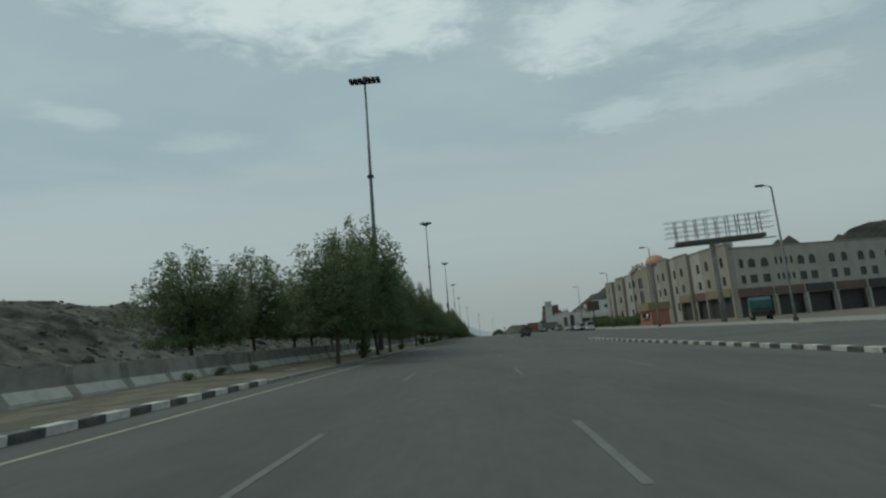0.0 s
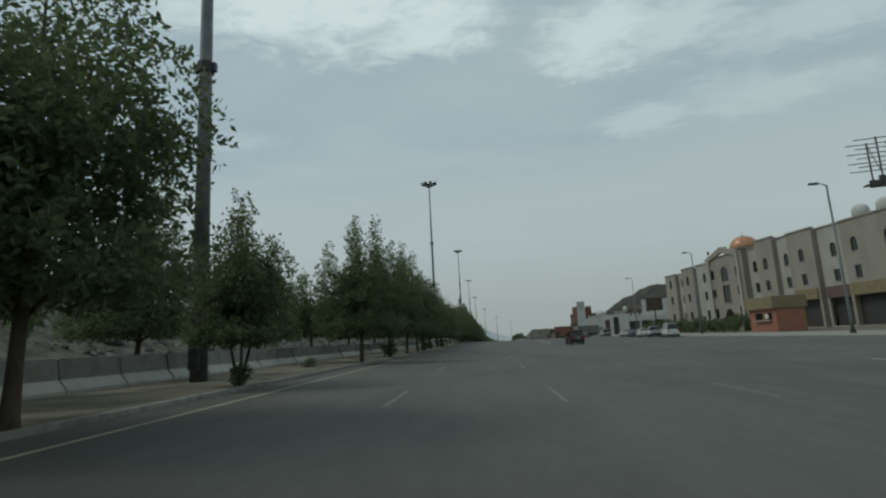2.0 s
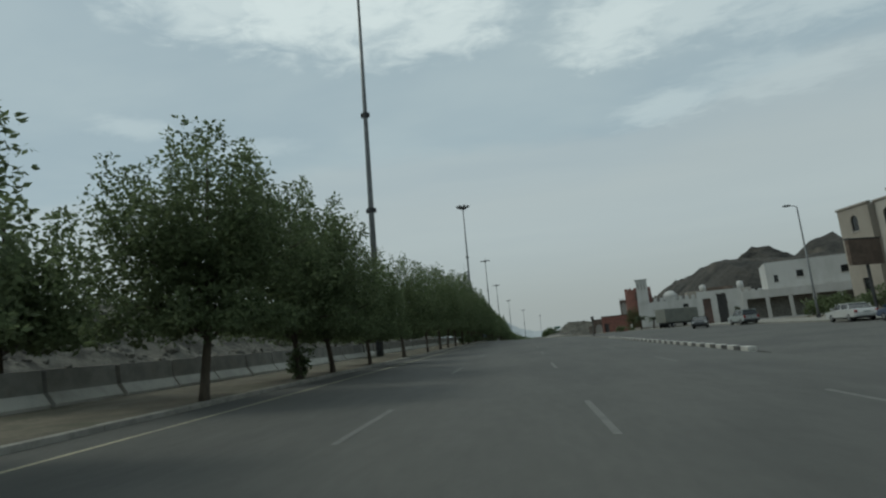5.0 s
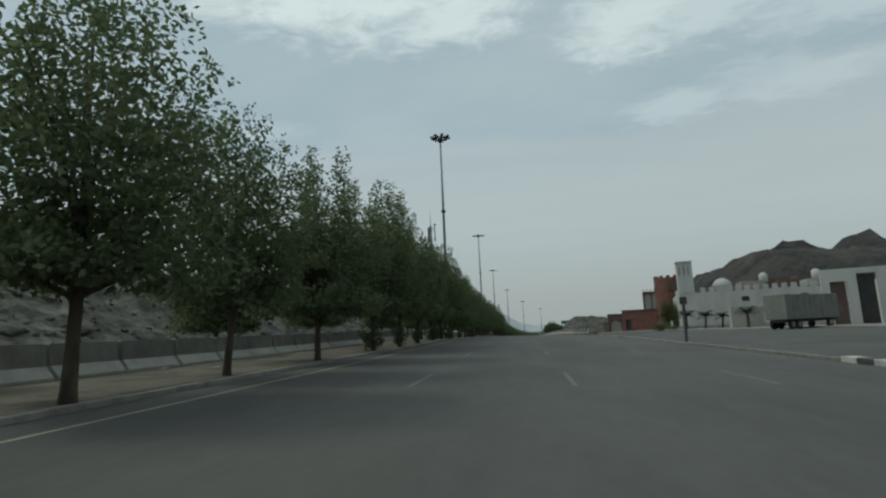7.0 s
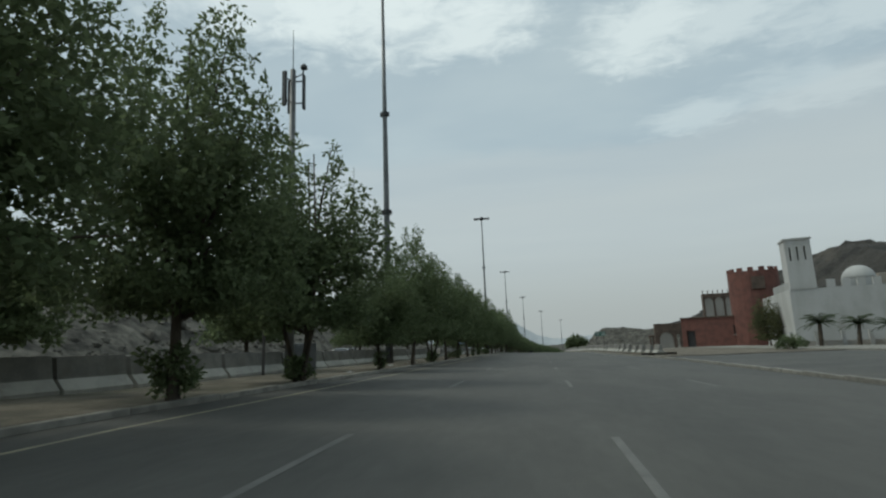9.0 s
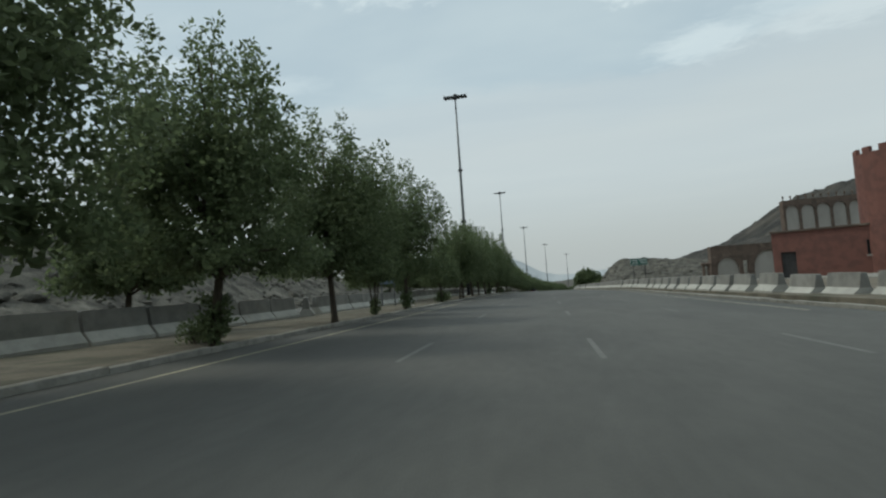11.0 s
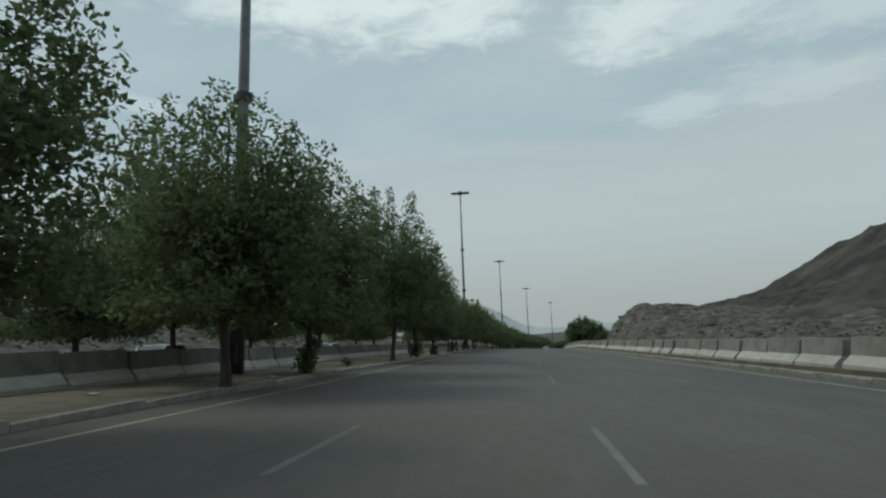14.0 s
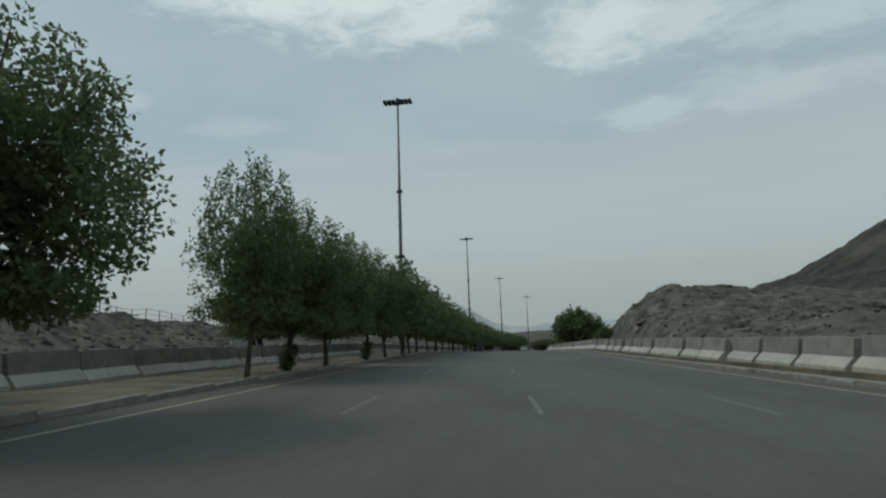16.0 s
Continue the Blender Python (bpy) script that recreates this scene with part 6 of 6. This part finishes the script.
# ---- far trees where the road bends ----
big = tree_master(77, 10.2, 5.6, 12000, 0.34, "round", 1.2, stand(470.5, 17.0, 0.0), LEAF, label="large rounded dark tree beside the rock face")
big["group"] = "far trees"
for s, lat, h, w in ((462, 22, 0.5, 0.5), (500, -8, 0.45, 0.8), (512, -3, 0.4, 0.9), (526, 4, 0.42, 0.9), (540, 10, 0.45, 0.9), (556, 17, 0.55, 0.9), (575, 22, 0.6, 1.0), (545, -14, 0.6, 1.0), (565, -20, 0.7, 1.0), (600, 8, 0.5, 1.2), (620, -12, 0.6, 1.2)):
    if abs(lat - 0.5) > 9:
        copy_thing(big, stand(s, lat, 0.0, 33 * s) @ Matrix.Diagonal((w, w, h, 1)))

# ---- median shrubs, litter, small posts ----
low = shrub("median_shrub", "low dusty green shrub on the sandy median", stand(282.7, -8.5, 0.1), (0.55, 0.55), 0.85, 1100, 0.06, group="median shrubs")
rnd = random.Random(3)
for s, lat, k in ((24.6, -11.9, 0.45), (27.6, -11.6, 0.35), (21.5, -11.8, 0.4), (69, -9.4, 0.55), (113, -9.2, 0.5), (240, -9.0, 0.7), (248, -8.6, 0.8), (327, -8.8, 0.5), (206.5, -9.6, 0.6)):
    copy_thing(low, stand(s, lat, 0.1, 40 * s) @ Matrix.Scale(k, 4))


def litter(m, mat=None):
    bm = bmesh.new()
    grid = [[bm.verts.new((0.16 * (i - 1.5) + rnd.uniform(-0.03, 0.03), 0.1 * (j - 1.5) + rnd.uniform(-0.03, 0.03), 0.03 + 0.05 * rnd.random())) for j in range(4)] for i in range(4)]
    for i in range(3):
        for j in range(3):
            bm.faces.new((grid[i][j], grid[i + 1][j], grid[i + 1][j + 1], grid[i][j + 1]))
    bmesh.ops.solidify(bm, geom=bm.faces[:], thickness=0.008)
    ob = new("litter", mesh_of("litter", bm, mat or RUBBISH))
    ob.matrix_basis = m
    return tagged(ob, "crumpled pale scrap of litter on the ground", "litter", "litter scraps")


scrap = litter(stand(24.5, -8.6, 0.14, 20))
for k in range(34):
    s = rnd.uniform(20, 370)
    copy_thing(scrap, stand(s, rnd.choice((rnd.uniform(-12.1, -8.2), rnd.uniform(-9.2, -8.0))), 0.14, rnd.uniform(0, 360)) @ Matrix.Scale(rnd.uniform(0.35, 0.9), 4))
post = thing("marker_post", "leaning rusty brown steel post beside the kerb", "post", stand(182.7, 9.9, 0.0))
bm = bmesh.new()
tube(bm, [(0, 0, -0.2), (0.05, 0, 2.4)], [0.09, 0.08], 8)
box(bm, -0.16, 0.26, -0.05, 0.05, 2.3, 2.75, bevel=0.02)
part("pole", bm, RUST_STEEL, post)

# ---- fence on the bank of the far side ----
fence = thing("mesh_fence", "grey steel mesh fence along the top of the bank", "fence", kind="")
for k in range(26):
    s = 386 + 2.6 * k
    p = at(s, -44.0, relief(s, -44.0))
    bm = bmesh.new()
    tube(bm, [p + Vector((0, 0, -0.3)), p + Vector((0, 0, 2.2))], [0.06, 0.06], 6)
    part("post", bm, GALVANISED, fence)
    if k:
        for z in (0.3, 0.9, 1.5, 2.1):
            bm = bmesh.new()
            tube(bm, [last + Vector((0, 0, z)), p + Vector((0, 0, z))], [0.03, 0.03], 5)
            part("rail", bm, GALVANISED, fence)
    last = p

# ---- boulders on the slopes ----
def boulder_mesh(seed):
    r = random.Random(seed)
    bm = bmesh.new()
    bmesh.ops.create_icosphere(bm, subdivisions=2, radius=1.0)
    k = Vector((r.uniform(0.7, 1.3), r.uniform(0.7, 1.2), r.uniform(0.5, 0.8)))
    for v in bm.verts:
        d = 1 + 0.35 * noise.noise(v.co * 1.3 + Vector((seed * 3.1, 0, 0))) + 0.12 * noise.noise(v.co * 4 + Vector((seed, 5, 0)))
        v.co = Vector((v.co.x * k.x, v.co.y * k.y, v.co.z * k.z)) * d
    return mesh_of("boulder", bm, ROCK)


STONES = [boulder_mesh(k) for k in range(5)]
rnd = random.Random(9)
for k in range(260):
    if k % 3 == 0:
        s, lat = rnd.uniform(360, 500), rnd.uniform(15.5, 40)
    else:
        s, lat = rnd.uniform(15, 400), -rnd.uniform(28.5, 48)
    ob = new("boulder", STONES[k % 5])
    size = 0.25 + 0.85 * rnd.random() ** 2.2
    ob.matrix_basis = Matrix.Translation(at(s, lat, relief(s, lat) + 0.05 * size)) @ Matrix.Rotation(rnd.uniform(0, 6.3), 4, "Z") @ Matrix.Rotation(rnd.uniform(-0.4, 0.4), 4, "X") @ Matrix.Scale(size, 4)
    tagged(ob, "rough brown boulder lying on the rubble slope", "boulder", "slope boulders")


# ---- loose rubble on the slopes ----
def rubble(name, label, count, spans, lats, seed, big):
    r = random.Random(seed)
    verts, faces = [], []
    for _ in range(count):
        s, lat = r.uniform(*spans), lats[0] + (lats[1] - lats[0]) * r.random() ** 1.2
        size = 0.05 + big * r.random() ** 3
        c = at(s, lat, relief(s, lat) + 0.15 * size)
        turn = Matrix.Rotation(r.uniform(0, 6.3), 3, "Z") @ Matrix.Rotation(r.uniform(-0.5, 0.5), 3, "X")
        k = Vector((r.uniform(0.7, 1.5), r.uniform(0.6, 1.2), r.uniform(0.4, 0.9))) * size
        i = len(verts)
        for x in (-1, 1):
            for y in (-1, 1):
                for z in (-1, 1):
                    q = Vector((x * k.x * r.uniform(0.45, 1), y * k.y * r.uniform(0.45, 1), z * k.z * r.uniform(0.5, 1)))
                    verts.append(tuple(c + turn @ q))
        faces += [tuple(i + j for j in f) for f in ((0, 1, 3, 2), (4, 6, 7, 5), (0, 4, 5, 1), (2, 3, 7, 6), (0, 2, 6, 4), (1, 5, 7, 3))]
    me = bpy.data.meshes.new(name)
    me.from_pydata(verts, [], faces)
    me.materials.append(RUBBLE)
    return tagged(new(name, me), label, "rubble", kind="stuff")


RUBBLE = material("rubble_stone", (0.13, 0.122, 0.103), (0.06, 0.056, 0.048), 0.95, scale=1.2, bump=0.6, bump_scale=8, fine=0.4, island=0.45, spec=0.2)
rubble("rubble", "grey brown stones strewn over the hillside", 9000, (0, 430), (-29, -56), 21, 0.3)
rubble("rubble", "grey brown stones below the rock face", 5000, (345, 500), (17.8, 44), 22, 0.15)
